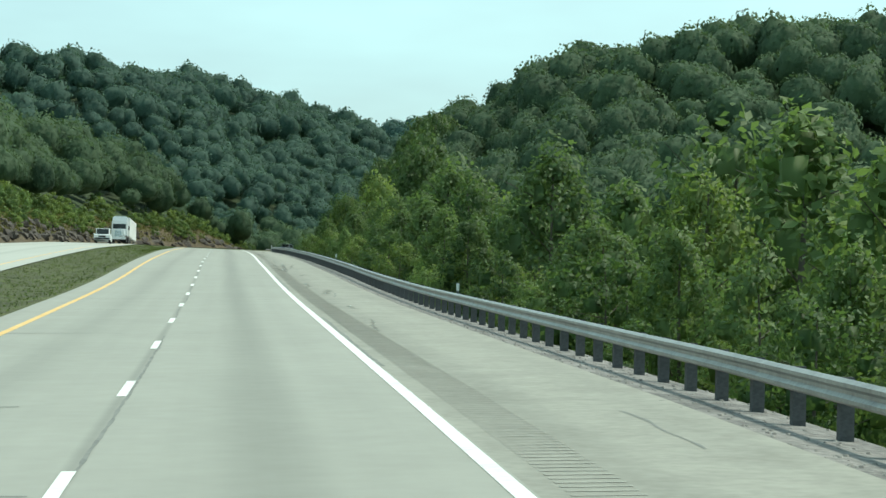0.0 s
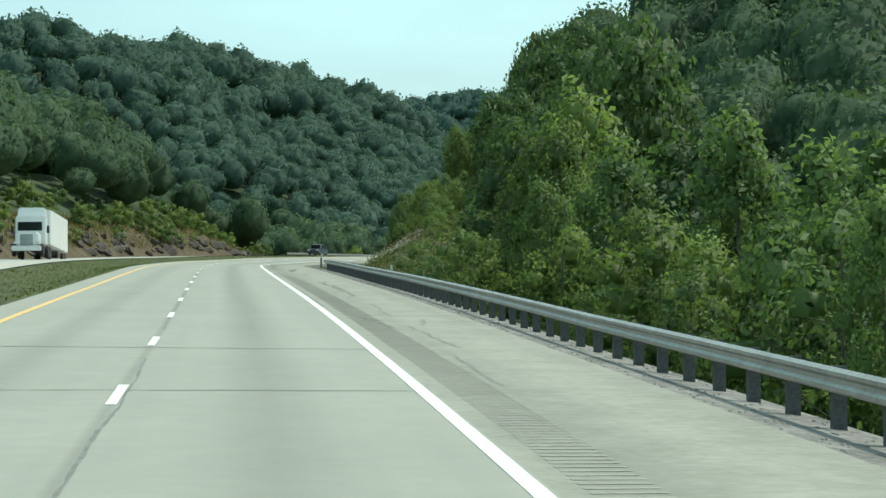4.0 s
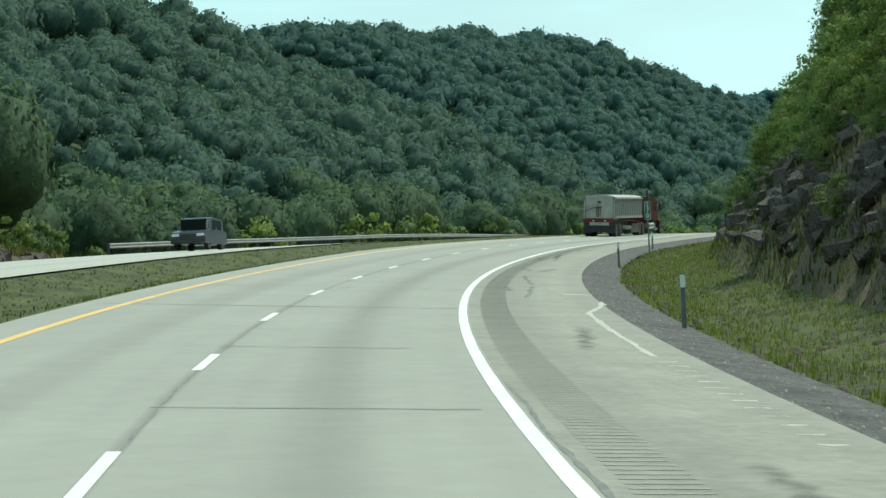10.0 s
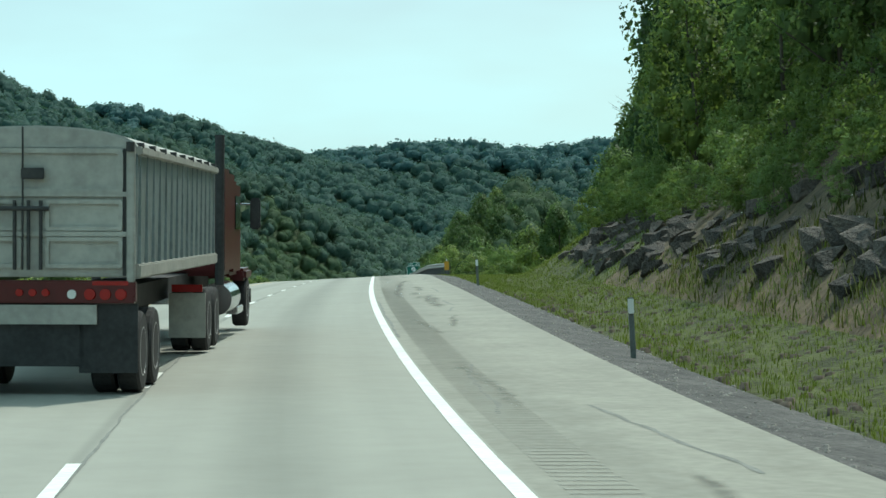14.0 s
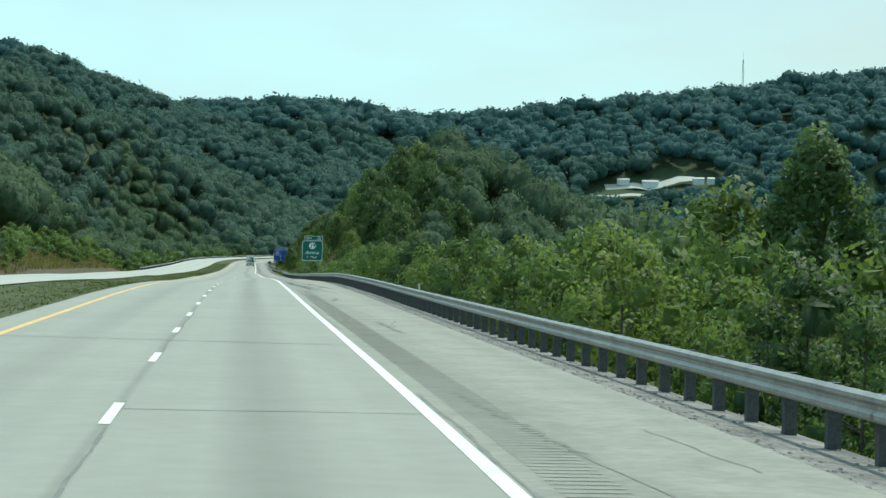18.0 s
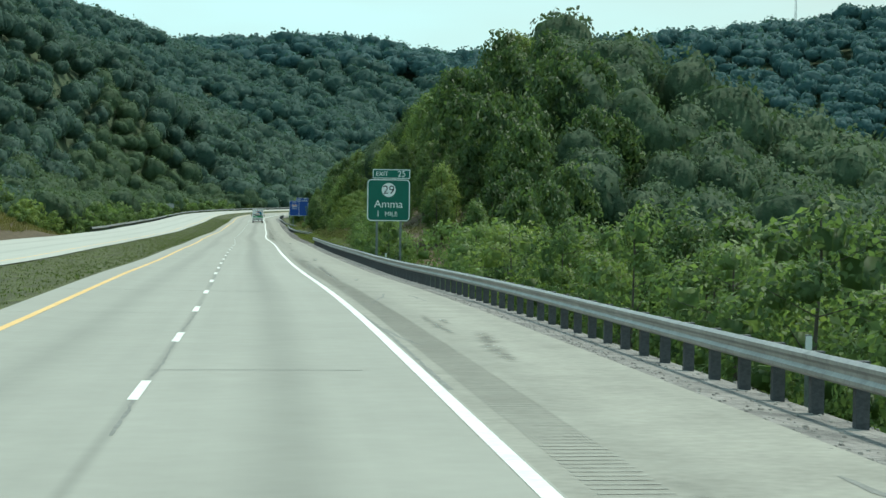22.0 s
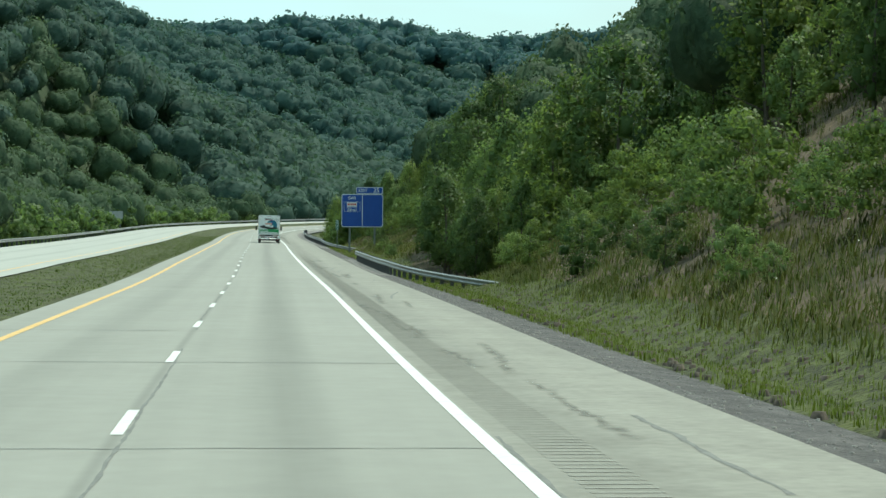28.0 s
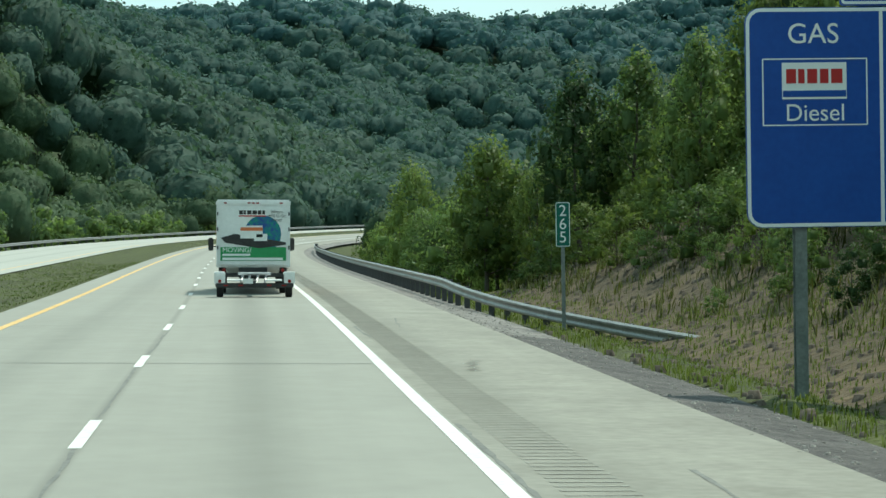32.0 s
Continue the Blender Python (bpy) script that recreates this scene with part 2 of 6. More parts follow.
# blue haze is mixed into these leaf colours: faint near, strongest far off
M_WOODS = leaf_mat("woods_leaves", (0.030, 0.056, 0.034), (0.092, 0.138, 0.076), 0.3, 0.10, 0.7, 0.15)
M_HILLWOODS_HAZY = leaf_mat("hillside_leaves_hazed", (0.034, 0.066, 0.055), (0.080, 0.132, 0.100), 0.3, 0.06, 0.6, 0.12)
M_MIDWOODS_HAZY = leaf_mat("upper_woods_leaves_hazed", (0.038, 0.082, 0.074), (0.076, 0.134, 0.112), 0.3, 0.05, 0.5, 0.08)
M_FARWOODS_HAZY = leaf_mat("far_woods_leaves_hazed", (0.050, 0.110, 0.114), (0.070, 0.138, 0.138), 0.3, 0.03, 0.35, 0.06)


# ---- mesh helpers ----
def mesh_from(name, verts, faces, material, uvs=None, smooth=False):
    me = bpy.data.meshes.new(name)
    me.from_pydata([tuple(v) for v in verts], [], faces)
    me.materials.append(material)
    if uvs is not None:
        lay = me.uv_layers.new(name="UVMap")
        idx = np.empty(len(me.loops), dtype=np.int32)
        me.loops.foreach_get("vertex_index", idx)
        lay.data.foreach_set("uv", np.asarray(uvs, dtype=np.float32)[idx].ravel())
    if smooth:
        me.polygons.foreach_set("use_smooth", [True] * len(me.polygons))
    me.update()
    return me


def quads_mesh(name, verts, quads, material, smooth=False, normals=None):
    """A large mesh of quads from arrays."""
    verts, quads = np.asarray(verts, np.float32), np.asarray(quads, np.int32)
    me = bpy.data.meshes.new(name)
    me.vertices.add(len(verts))
    me.vertices.foreach_set("co", verts.ravel())
    k = quads.shape[1]
    me.loops.add(quads.size)
    me.loops.foreach_set("vertex_index", quads.ravel())
    me.polygons.add(len(quads))
    me.polygons.foreach_set("loop_start", np.arange(0, quads.size, k, dtype=np.int32))
    me.materials.append(material)
    if smooth or normals is not None:
        me.polygons.foreach_set("use_smooth", np.ones(len(quads), bool))
    me.update(calc_edges=True)
    if normals is not None:
        me.normals_split_custom_set_from_vertices(np.asarray(normals, np.float32))
    return me


def sheet(name, ss, oo, up, material, bank_to=6.2, smooth=True):
    """A strip of the road's cross-section: rows ss along, columns oo across. up: number or function of (s, o)."""
    ss, oo = np.asarray(ss, float), np.asarray(oo, float)
    a, b = np.meshgrid(ss, oo, indexing="ij")
    u = up(a, b) if callable(up) else up
    v = spot(a, b, u, bank_to).reshape(-1, 3)
    n, k = len(ss), len(oo)
    i = (np.arange(n - 1)[:, None] * k + np.arange(k - 1)[None]).ravel()
    f = np.stack([i, i + 1, i + k + 1, i + k], 1)
    return mesh_from(name, v, f.tolist(), material, np.stack([b.ravel(), a.ravel()], 1), smooth)


def part(name, bm, material, parent, label=""):
    me = bpy.data.meshes.new(name)
    bm.to_mesh(me)
    bm.free()
    me.materials.append(material)
    ob = new(name, me)
    ob.parent = parent
    if label:
        ob["label"] = label
    return ob


def holder(name, m, label, category, group="", scale=S):
    ob = new(name)
    ob.matrix_basis = m @ Matrix.Diagonal((scale, scale, scale, 1))
    return tagged(ob, label, category, group)


# ---- lie of the land ----
def opp_rise(s):
    return np.interp(s, [0, 250, 420, 560, 700, 900, 1200, 1400, 1800], [0, 0, .3, .3, .2, 0, 0, 0, .4])


ACROSS_R = [6.2, 8, 10, 14, 20, 30, 42, 56]
FILL, CUT = [-.25, -1, -2, -4, -7, -9, -10, -10], [-.15, -.45, 0, 5.4, 11, 18, 24, 30]
SHELF = [-.25, -1, -2, -3, -3.6, -3.2, -3, -4]
FLAT, BANK_R = [-.15, -.3, -.4, -.6, -1.5, -4, -7, -10], [-.1, -.35, .4, 2.6, 6.5, 13, 19, 8]
RIGHT = [(-60, FILL), (370, FILL), (395, [-.2, -.5, -.6, .4, 1, 1.5, 2, 3]), (425, [-.15, -.45, -.1, 2, 2.6, 3, 4, 6]), (448, [-.15, -.45, -.1, 2.8, 4.5, 6, 9, 13]), (480, [-.15, -.45, -.1, 3.4, 6.8, 11, 16, 22]), (525, CUT), (640, CUT),
         (690, [-.15, -.4, -.1, 3, 7, 9, 9, 8]), (736, [-.15, -.4, -.1, 2.6, 4, 4, 3, 1]), (750, FLAT), (790, FLAT), (806, SHELF), (882, SHELF), (905, FILL), (1085, FILL), (1125, [-.1, -.3, -.2, .6, 1.5, 1, -5, -8]), (1150, [-.1, -.3, .1, 1.6, 4, 8, 3, -5]), (1172, [-.1, -.35, .4, 2.6, 6, 13, 12, 2]), (1230, BANK_R), (1275, BANK_R),
         (1292, [-.2, -.6, -1, -1, 2, 8, 14, 16]), (1325, [-.2, -.6, -1, -1, 2, 8, 14, 16]), (1340, [-.1, -.35, .4, 2.6, 6, 11, 15, 18]), (1425, [-.1, -.35, .4, 2.6, 6, 11, 15, 18]), (1460, FILL), (1800, FILL)]
ACROSS_L = [22.5, 24, 27, 31, 40, 60]
L_CUT, L_FILL = [-.1, 0, 3.0, 5, 10, 21], [-.2, -.6, -2, -4, -8, -12]
LEFT = [(-60, L_CUT), (570, L_CUT), (610, L_FILL), (980, L_FILL), (1030, [-.1, 0, 1.5, 3, 7, 14]), (1190, [-.1, 0, 1.5, 3, 7, 14]), (1240, L_FILL), (1800, L_FILL)]


def side(table, across, s, o):
    ks = np.array([t[0] for t in table], float)
    vs = np.array([t[1] for t in table], float)
    prof = np.stack([np.interp(s, ks, vs[:, j]) for j in range(vs.shape[1])], -1)
    o = np.clip(o, across[0], across[-1])
    j = np.clip(np.searchsorted(across, o, side="right") - 1, 0, len(across) - 2)
    a = np.array(across)
    u = (o - a[j]) / (a[j + 1] - a[j])
    return np.take_along_axis(prof, j[..., None], -1)[..., 0] * (1 - u) + np.take_along_axis(prof, (j + 1)[..., None], -1)[..., 0] * u


# ridges of the hills: points x, y, height of the ground, then the slope of the flanks
RIDGES = [
    ([(-420, 700, 110), (-260, 850, 98), (-235, 930, 124), (-85, 966, 93), (19, 1147, 100), (36, 1291, 73), (109, 1379, 97), (150, 1430, 68)], 0.50),
    ([(124, 1444, 119), (292, 1688, 140), (375, 1865, 115), (413, 1756, 91), (480, 1740, 48), (620, 1900, 60)], 0.42),
    ([(400, 2248, 111), (572, 2299, 132), (671, 2335, 155), (735, 2228, 84)], 0.35),
    ([(826, 2434, 114), (967, 2300, 116), (1066, 2249, 103), (1497, 2143, 164)], 0.35),
    ([(46, 512, 29), (62, 500, 42), (82, 492, 48), (113, 490, 50), (188, 497, 62), (307, 477, 75)], 0.60),
    ([(330, 1098, 26), (346, 1105, 22)], 1.0),
    ([(478, 1310, 8), (554, 1358, 10), (660, 1377, 12)], 0.45),
    ([(380, 900, 20), (520, 1000, 45), (640, 1150, 50)], 0.40),
]


def wave(x, y, w, seed):
    """Smooth noise by sines, for gullies and knolls."""
    r = np.random.RandomState(seed)
    z = 0
    for k in range(5):
        a, f, p = r.uniform(0, 6.28), r.uniform(0.7, 1.6) / w, r.uniform(0, 6.28)
        z = z + np.sin((x * math.cos(a) + y * math.sin(a)) * f * 6.28 + p)
    return z / 5


def hills(x, y, floor):
    z = np.full(np.shape(x), -1e3)
    for pts, slope in RIDGES:
        for (x0, y0, z0), (x1, y1, z1) in zip(pts[:-1], pts[1:]):
            dx, dy = x1 - x0, y1 - y0
            u = np.clip(((x - x0) * dx + (y - y0) * dy) / (dx * dx + dy * dy), 0, 1)
            d = np.hypot(x - x0 - u * dx, y - y0 - u * dy)
            zz = z0 + u * (z1 - z0) - slope * (np.sqrt(d * d + 400) - 20)
            z = np.maximum(z, zz)
    z = z + 5 * wave(x, y, 110, 3) + 2.5 * wave(x, y, 45, 4)
    k = 6.0
    return floor + np.log1p(np.exp(np.clip((z - floor) / k, -30, 30))) * k + np.maximum((z - floor) - 30 * k, 0)


# heading without the short bends, so that wide cross-sections do not fold
WIDE = np.convolve(np.pad(HEAD, 500, mode="edge"), np.hanning(1001) / np.hanning(1001).sum(), mode="valid")


def land(s, o):
    """Plan x, y, z of the ground at s, o (arrays)."""
    s, o = np.broadcast_arrays(np.asarray(s, float), np.asarray(o, float))
    x, y, z, h, g, b = along(np.clip(s, -60, 1800))
    over = np.where(s > 1800, s - 1800, np.where(s < -60, s + 60, 0))
    x, y = x + over * np.sin(h), y + over * np.cos(h)
    near = np.clip(o, -70, 70)
    hw = np.interp(s, SG, WIDE)
    px = x + near * np.cos(h) + (o - near) * np.cos(hw)
    py = y - near * np.sin(h) - (o - near) * np.sin(hw)
    right, left = side(RIGHT, ACROSS_R, s, o), side(LEFT, ACROSS_L, s, -o)
    orr = opp_rise(s)
    med = np.where(o < -11.3, orr - 0.05, np.where(o < -6.2, np.interp(o, [-11.3, -8.8, -6.2], [1, 0, 0]) * (orr - 0.05) - 0.22 * np.sin(np.clip((-6.2 - o) / 5.1, 0, 1) * 3.14), -0.4))
    loc = np.where(o > 6.2, right, np.where(o < -22.5, left + orr, med))
    oc = np.clip(o, -6.2, 6.2)
    zl = z - oc * b + loc
    w = np.clip((np.abs(o) - 34) / 70, 0, 1)
    w = w * w * (3 - 2 * w)
    floor = np.interp(s, [-60, 350, 700, 1100, 1500, 1800], [-12, -6, 2, -2, -4, -4]) + np.minimum(z, 20) * 0.6
    zf = hills(px, py, floor)
    return px, py, zl * (1 - w) + zf * w


g_s = np.concatenate([np.arange(-400, 60, 40), np.arange(60, 1500, 6), np.arange(1500, 1900, 14), np.arange(1900, 4001, 60)])
side_o = np.concatenate([[6.2, 7, 8, 9, 10, 11, 12, 14, 16, 18, 20, 23, 26, 30, 35, 40, 46, 52, 60], np.arange(70, 300, 12), np.arange(300, 700, 25), np.arange(700, 2000, 70)])
left_o = np.concatenate([[22.5, 24, 25.5, 27, 29, 31, 34, 37, 40, 45, 50, 55, 60], np.arange(70, 300, 12), np.arange(300, 700, 25), np.arange(700, 1500, 70)])
g_o = np.concatenate([-left_o[::-1], [-17, -11.5, -11, -10, -9, -8, -7, -6.25, -6, 0, 6], side_o])
ga, gb = np.meshgrid(g_s, g_o, indexing="ij")
gx, gy, gz = land(ga, gb)
gk = len(g_o)
gi = (np.arange(len(g_s) - 1)[:, None] * gk + np.arange(gk - 1)[None]).ravel()
ground = new("ground", quads_mesh("ground", np.stack([gx, gy, gz], -1).reshape(-1, 3) * S, np.stack([gi, gi + 1, gi + gk + 1, gi + gk], 1), M_GROUND, True))
M_DIRT = mat("weedy_bank", (0.044, 0.034, 0.019), (0.135, 0.098, 0.054), scale=0.6, rough=1.0, bump=1.0, bump_scale=0.1, spread=0.5)
ground.data.materials.append(M_GRASS)
ground.data.materials.append(M_DIRT)
mid_o = ((gb[:-1, :-1] + gb[:-1, 1:]) / 2).ravel()
mid_s = ((ga[:-1, :-1] + ga[1:, :-1]) / 2).ravel()
zone = np.where((mid_o < -6) & (mid_o > -11.6) | (mid_o > 6) & (mid_o < 12.5) | (mid_o > 6) & (mid_o < 26) & (mid_s > 700) & (mid_s < 800), 1, 0)
zone = np.where((mid_o >= 10.5) & (mid_o < 24) & ((mid_s > 385) & (mid_s < 700) | (mid_s > 1110) & (mid_s < 1430)) | (mid_o < -22.5) & (mid_o > -32) | (mid_o > 8) & (mid_o < 12) & (mid_s > 1376) & (mid_s < 1432), 2, zone)
ground.data.polygons.foreach_set("material_index", zone.astype(np.int32))
tagged(ground, "grassy and wooded valley ground with dark leaf litter", "ground", kind="structure")

# ---- road ----
r_s = np.arange(40, 1790, 4.0)
road = tagged(new("road", sheet("road", r_s, [-6.2, -5.3, -4, -3, -1.83, -0.9, 0, 0.9, 1.95], 0.0, M_ROAD)), "pale worn concrete carriageway with two lanes", "road", kind="structure")
tagged(new("shoulder", sheet("shoulder", r_s, [1.95, 2.6, 3.4, 4.2, 4.95], 0.0, M_SHOULDER)), "grey patched asphalt shoulder", "road shoulder", kind="structure")
M_CINDER = mat("dark_cinder_gravel", (0.045, 0.043, 0.042), (0.14, 0.13, 0.125), scale=1.6, rough=0.95, bump=1.0, bump_scale=0.05, spread=0.45)
for s0, s1, m_, lab in ((40, 404, M_GRAVEL, "loose grey gravel under the guard rail"), (404, 764, M_CINDER, "dark cinder edge between shoulder and grass"), (764, 1152, M_GRAVEL, "loose grey gravel under the guard rail"),
                        (1152, 1288, M_CINDER, "dark cinder edge between shoulder and grass"), (1288, 1336, M_GRAVEL, "loose grey gravel under the guard rail"),
                        (1336, 1396, M_CINDER, "dark cinder edge between shoulder and grass"), (1396, 1788, M_GRAVEL, "loose grey gravel under the guard rail")):
    tagged(new("gravel_strip", sheet("gravel_strip", np.arange(s0, s1 + 0.1, 4), [4.95, 5.4, 6.0, 6.25], lambda s, o: -0.02 - 0.1 * (o - 4.95), m_)), lab, "gravel", kind="structure")
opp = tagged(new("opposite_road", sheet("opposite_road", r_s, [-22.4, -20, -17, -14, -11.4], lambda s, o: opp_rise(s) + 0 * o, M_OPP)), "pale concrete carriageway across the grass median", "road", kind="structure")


def strip(name, s0, s1, o, half, up, material, parent, label="", step=4.0, bank_to=6.2):
    ob = new(name, sheet(name, np.linspace(s0, s1, max(2, int((s1 - s0) / step) + 1)), [o - half, o + half], up, material, bank_to))
    ob.parent = parent
    if label:
        ob["label"] = label
    return ob


strip("edge_line", 60, 1780, 1.83, 0.085, 0.005, M_WHITE, road, "solid white edge line")
strip("yellow_line", 60, 1780, -5.24, 0.09, 0.005, M_YELLOW, road, "solid yellow edge line")
strip("far_edge_line", 60, 1780, -12.6, 0.07, lambda s, o: opp_rise(s) + 0.006, M_YELLOW, opp, "solid yellow edge line")
for n in range(-3, 136):
    s0 = n * 12.192 + 116.73
    strip("lane_dash", s0, s0 + 3.05, -1.83, 0.065, 0.006, M_WHITE, road)


# ---- woods: crowns of many leaf clumps ----
def cube_ball(k):
    """A ball of quads: a cube with k x k faces a side, pushed out to a sphere."""
    v, q = [], []
    for ax in range(3):
        for sg in (-1, 1):
            base = len(v)
            for i in range(k + 1):
                for j in range(k + 1):
                    p = [0, 0, 0]
                    p[ax], p[(ax + 1) % 3], p[(ax + 2) % 3] = sg, 2 * i / k - 1, (2 * j / k - 1) * sg
                    n = math.sqrt(sum(c * c for c in p))
                    v.append([c / n for c in p])
            for i in range(k):
                for j in range(k):
                    a = base + i * (k + 1) + j
                    q.append([a, a + k + 1, a + k + 2, a + 1])
    return np.array(v), np.array(q)


def crown_shape(seed, blobs, cards, leaf, core_k, tall=1.25, core=0.9, droop=0.25, narrow=0.0, rough=0.38, dims=(1.0, 1.0, 1.0)):
    """Vertices and quads of a crown about one unit wide either way from its middle: lumps clad in leaf clumps."""
    r = np.random.RandomState(seed)
    bv, bq = cube_ball(core_k)
    vs, qs, ns, n = [], [], [], 0
    for k in range(blobs):
        u = r.normal(size=3)
        u /= np.linalg.norm(u)
        h = (k + 0.5) / blobs * 2 - 1
        spread = 0.62 * math.sqrt(max(0.08, 1 - h * h)) * (1 - narrow * max(h, 0))
        ang = k * 2.4 + r.uniform(-0.4, 0.4)
        c = np.array([math.cos(ang) * spread, math.sin(ang) * spread, h * 0.72 * tall])
        rad = r.uniform(0.24, 0.45) * (1 - 0.2 * max(h, 0)) * (16 / max(blobs, 16)) ** 0.3
        if core_k:
            vs.append((bv * rad * core * (1 + 0.15 * r.normal(size=(len(bv), 1))) + c) * np.array(dims))
            qs.append(bq + n)
            ns.append(bv)
            n += len(bv)
        d = r.normal(size=(cards, 3))
        d[:, 2] = np.abs(d[:, 2]) * 0.9 - droop
        d /= np.linalg.norm(d, axis=1)[:, None]
        p = (c + d * rad * r.uniform(0.7, 1.15, size=(cards, 1))) * np.array(dims)
        nrm = d + rough * r.normal(size=d.shape)
        nrm /= np.linalg.norm(nrm, axis=1)[:, None]
        t = np.cross(nrm, r.normal(size=d.shape))
        t /= np.linalg.norm(t, axis=1)[:, None] + 1e-9
        w = np.cross(nrm, t)
        sz = leaf * r.uniform(0.55, 1.35, size=(cards, 1))
        quad = np.stack([p - t * sz, p - w * sz * 0.62 + nrm * sz * 0.18, p + t * sz, p + w * sz * 0.62 + nrm * sz * 0.18], 1)
        vs.append(quad.reshape(-1, 3))
        ns.append(np.repeat(d, 4, axis=0))
        qs.append(np.arange(cards * 4).reshape(-1, 4) + n)
        n += cards * 4
    return np.concatenate(vs), np.concatenate(qs), np.concatenate(ns)


def lump_shape(seed, k, cards, leaf, lobes=9, tall=1.0):
    """A cheaper crown: one lobed ball clad in leaf clumps, for trees that stay far off."""
    r = np.random.RandomState(seed)
    axes = r.normal(size=(lobes, 3))
    axes[:, 2] = np.abs(axes[:, 2]) * 0.8 - 0.2
    axes /= np.linalg.norm(axes, axis=1)[:, None]

    swell = r.uniform(0.16, 0.46, lobes)

    def reach(d):
        return 0.66 + 0.95 * np.max(np.clip(d @ axes.T, 0, 1) ** 6 * swell, axis=1)
    def facing(p, d):
        c = axes[np.argmax(d @ axes.T, axis=1)] * 0.58
        a = p - c
        a = a / (np.linalg.norm(a, axis=1)[:, None] + 1e-6) * 0.6 + d * 0.6
        return a / np.linalg.norm(a, axis=1)[:, None]
    bv, bq = cube_ball(k)
    v = bv * 0.89 * reach(bv)[:, None]
    i = np.arange(cards) + 0.5
    h = 1 - 1.38 * i / cards
    a = i * 2.39996 + r.uniform(-0.4, 0.4, cards)
    g = np.sqrt(np.clip(1 - h * h, 0, 1))
    d = np.stack([np.cos(a) * g, np.sin(a) * g, h], 1) + 0.07 * r.normal(size=(cards, 3))
    d /= np.linalg.norm(d, axis=1)[:, None]
    p = d * (reach(d) * r.uniform(0.91, 1.05, cards))[:, None]
    fc = facing(p, d)
    nrm = fc + 0.45 * r.normal(size=d.shape)
    nrm /= np.linalg.norm(nrm, axis=1)[:, None]
    t = np.cross(nrm, r.normal(size=d.shape))
    t /= np.linalg.norm(t, axis=1)[:, None] + 1e-9
    w = np.cross(nrm, t)
    sz = leaf * r.uniform(0.6, 1.35, size=(cards, 1))
    quad = np.stack([p - t * sz, p - w * sz * 0.88 + nrm * sz * 0.2, p + t * sz, p + w * sz * 0.88 + nrm * sz * 0.2], 1).reshape(-1, 3)
    vs = np.concatenate([v, quad]) * np.array([1, 1, tall * 1.15])
    return vs, np.concatenate([bq, np.arange(cards * 4).reshape(-1, 4) + len(bv)]), np.concatenate([facing(v, bv), np.repeat(fc, 4, axis=0)])


def plant(name, shapes, x, y, z, rad, tall, material, seed, label, category):
    """One object of kind stuff: many crowns at plan places."""
    r = np.random.RandomState(seed)
    vs, qs, ns, n = [], [], [], 0
    which = r.randint(0, len(shapes), len(x))
    for k, (sv, sq, sn) in enumerate(shapes):
        m = which == k
        if not m.any():
            continue
        a = r.uniform(0, 6.28, m.sum())
        ca, sa = np.cos(a)[:, None], np.sin(a)[:, None]
        px = (sv[None, :, 0] * ca - sv[None, :, 1] * sa) * rad[m][:, None] + x[m][:, None]
        py = (sv[None, :, 0] * sa + sv[None, :, 1] * ca) * rad[m][:, None] + y[m][:, None]
        pz = sv[None, :, 2] * tall[m][:, None] + z[m][:, None]
        vs.append(np.stack([px, py, pz], -1).reshape(-1, 3))
        # leaves shade with the roundness of their lobe and crown
        out = np.stack([sn[None, :, 0] * ca - sn[None, :, 1] * sa, sn[None, :, 0] * sa + sn[None, :, 1] * ca, np.broadcast_to(sn[None, :, 2] + 0.1, px.shape)], -1)
        ns.append(out.reshape(-1, 3))
        qs.append((sq[None] + (np.arange(m.sum()) * len(sv))[:, None, None]).reshape(-1, 4) + n)
        n += m.sum() * len(sv)
    nr = np.concatenate(ns) + np.random.RandomState(seed + 1).normal(0, 0.12, (sum(len(a) for a in ns), 3))
    ob = new(name, quads_mesh(name, np.concatenate(vs) * S, np.concatenate(qs), material, True, nr / np.linalg.norm(nr, axis=1)[:, None]))
    return tagged(ob, label, category, kind="stuff")


def lattice(s0, s1, o0, o1, step, seed):
    r = np.random.RandomState(seed)
    a, b = np.meshgrid(np.arange(s0, s1, step), np.arange(o0, o1, step), indexing="ij")
    a, b = a.ravel() + r.uniform(-0.45, 0.45, a.size) * step, b.ravel() + r.uniform(-0.45, 0.45, b.size) * step
    return a, b


# a raster of the land, to leave out crowns that no place on the road can see
rc = 12.0
fa, fb = np.meshgrid(np.arange(60, 3300, 8.0), np.concatenate([np.arange(-1300, -80, 10), np.arange(-80, 80, 6), np.arange(80, 1600, 10)]), indexing="ij")
fx, fy, fz = land(fa, fb)
X0, Y0 = fx.min(), fy.min()
NX, NY = int((fx.max() - X0) / rc) + 2, int((fy.max() - Y0) / rc) + 2
rast = np.full((NX, NY), -200.0)
np.maximum.at(rast, (((fx - X0) / rc).astype(int).ravel(), ((fy - Y0) / rc).astype(int).ravel()), fz.ravel())
LOOKS = np.arange(110, 1361, 50.0)


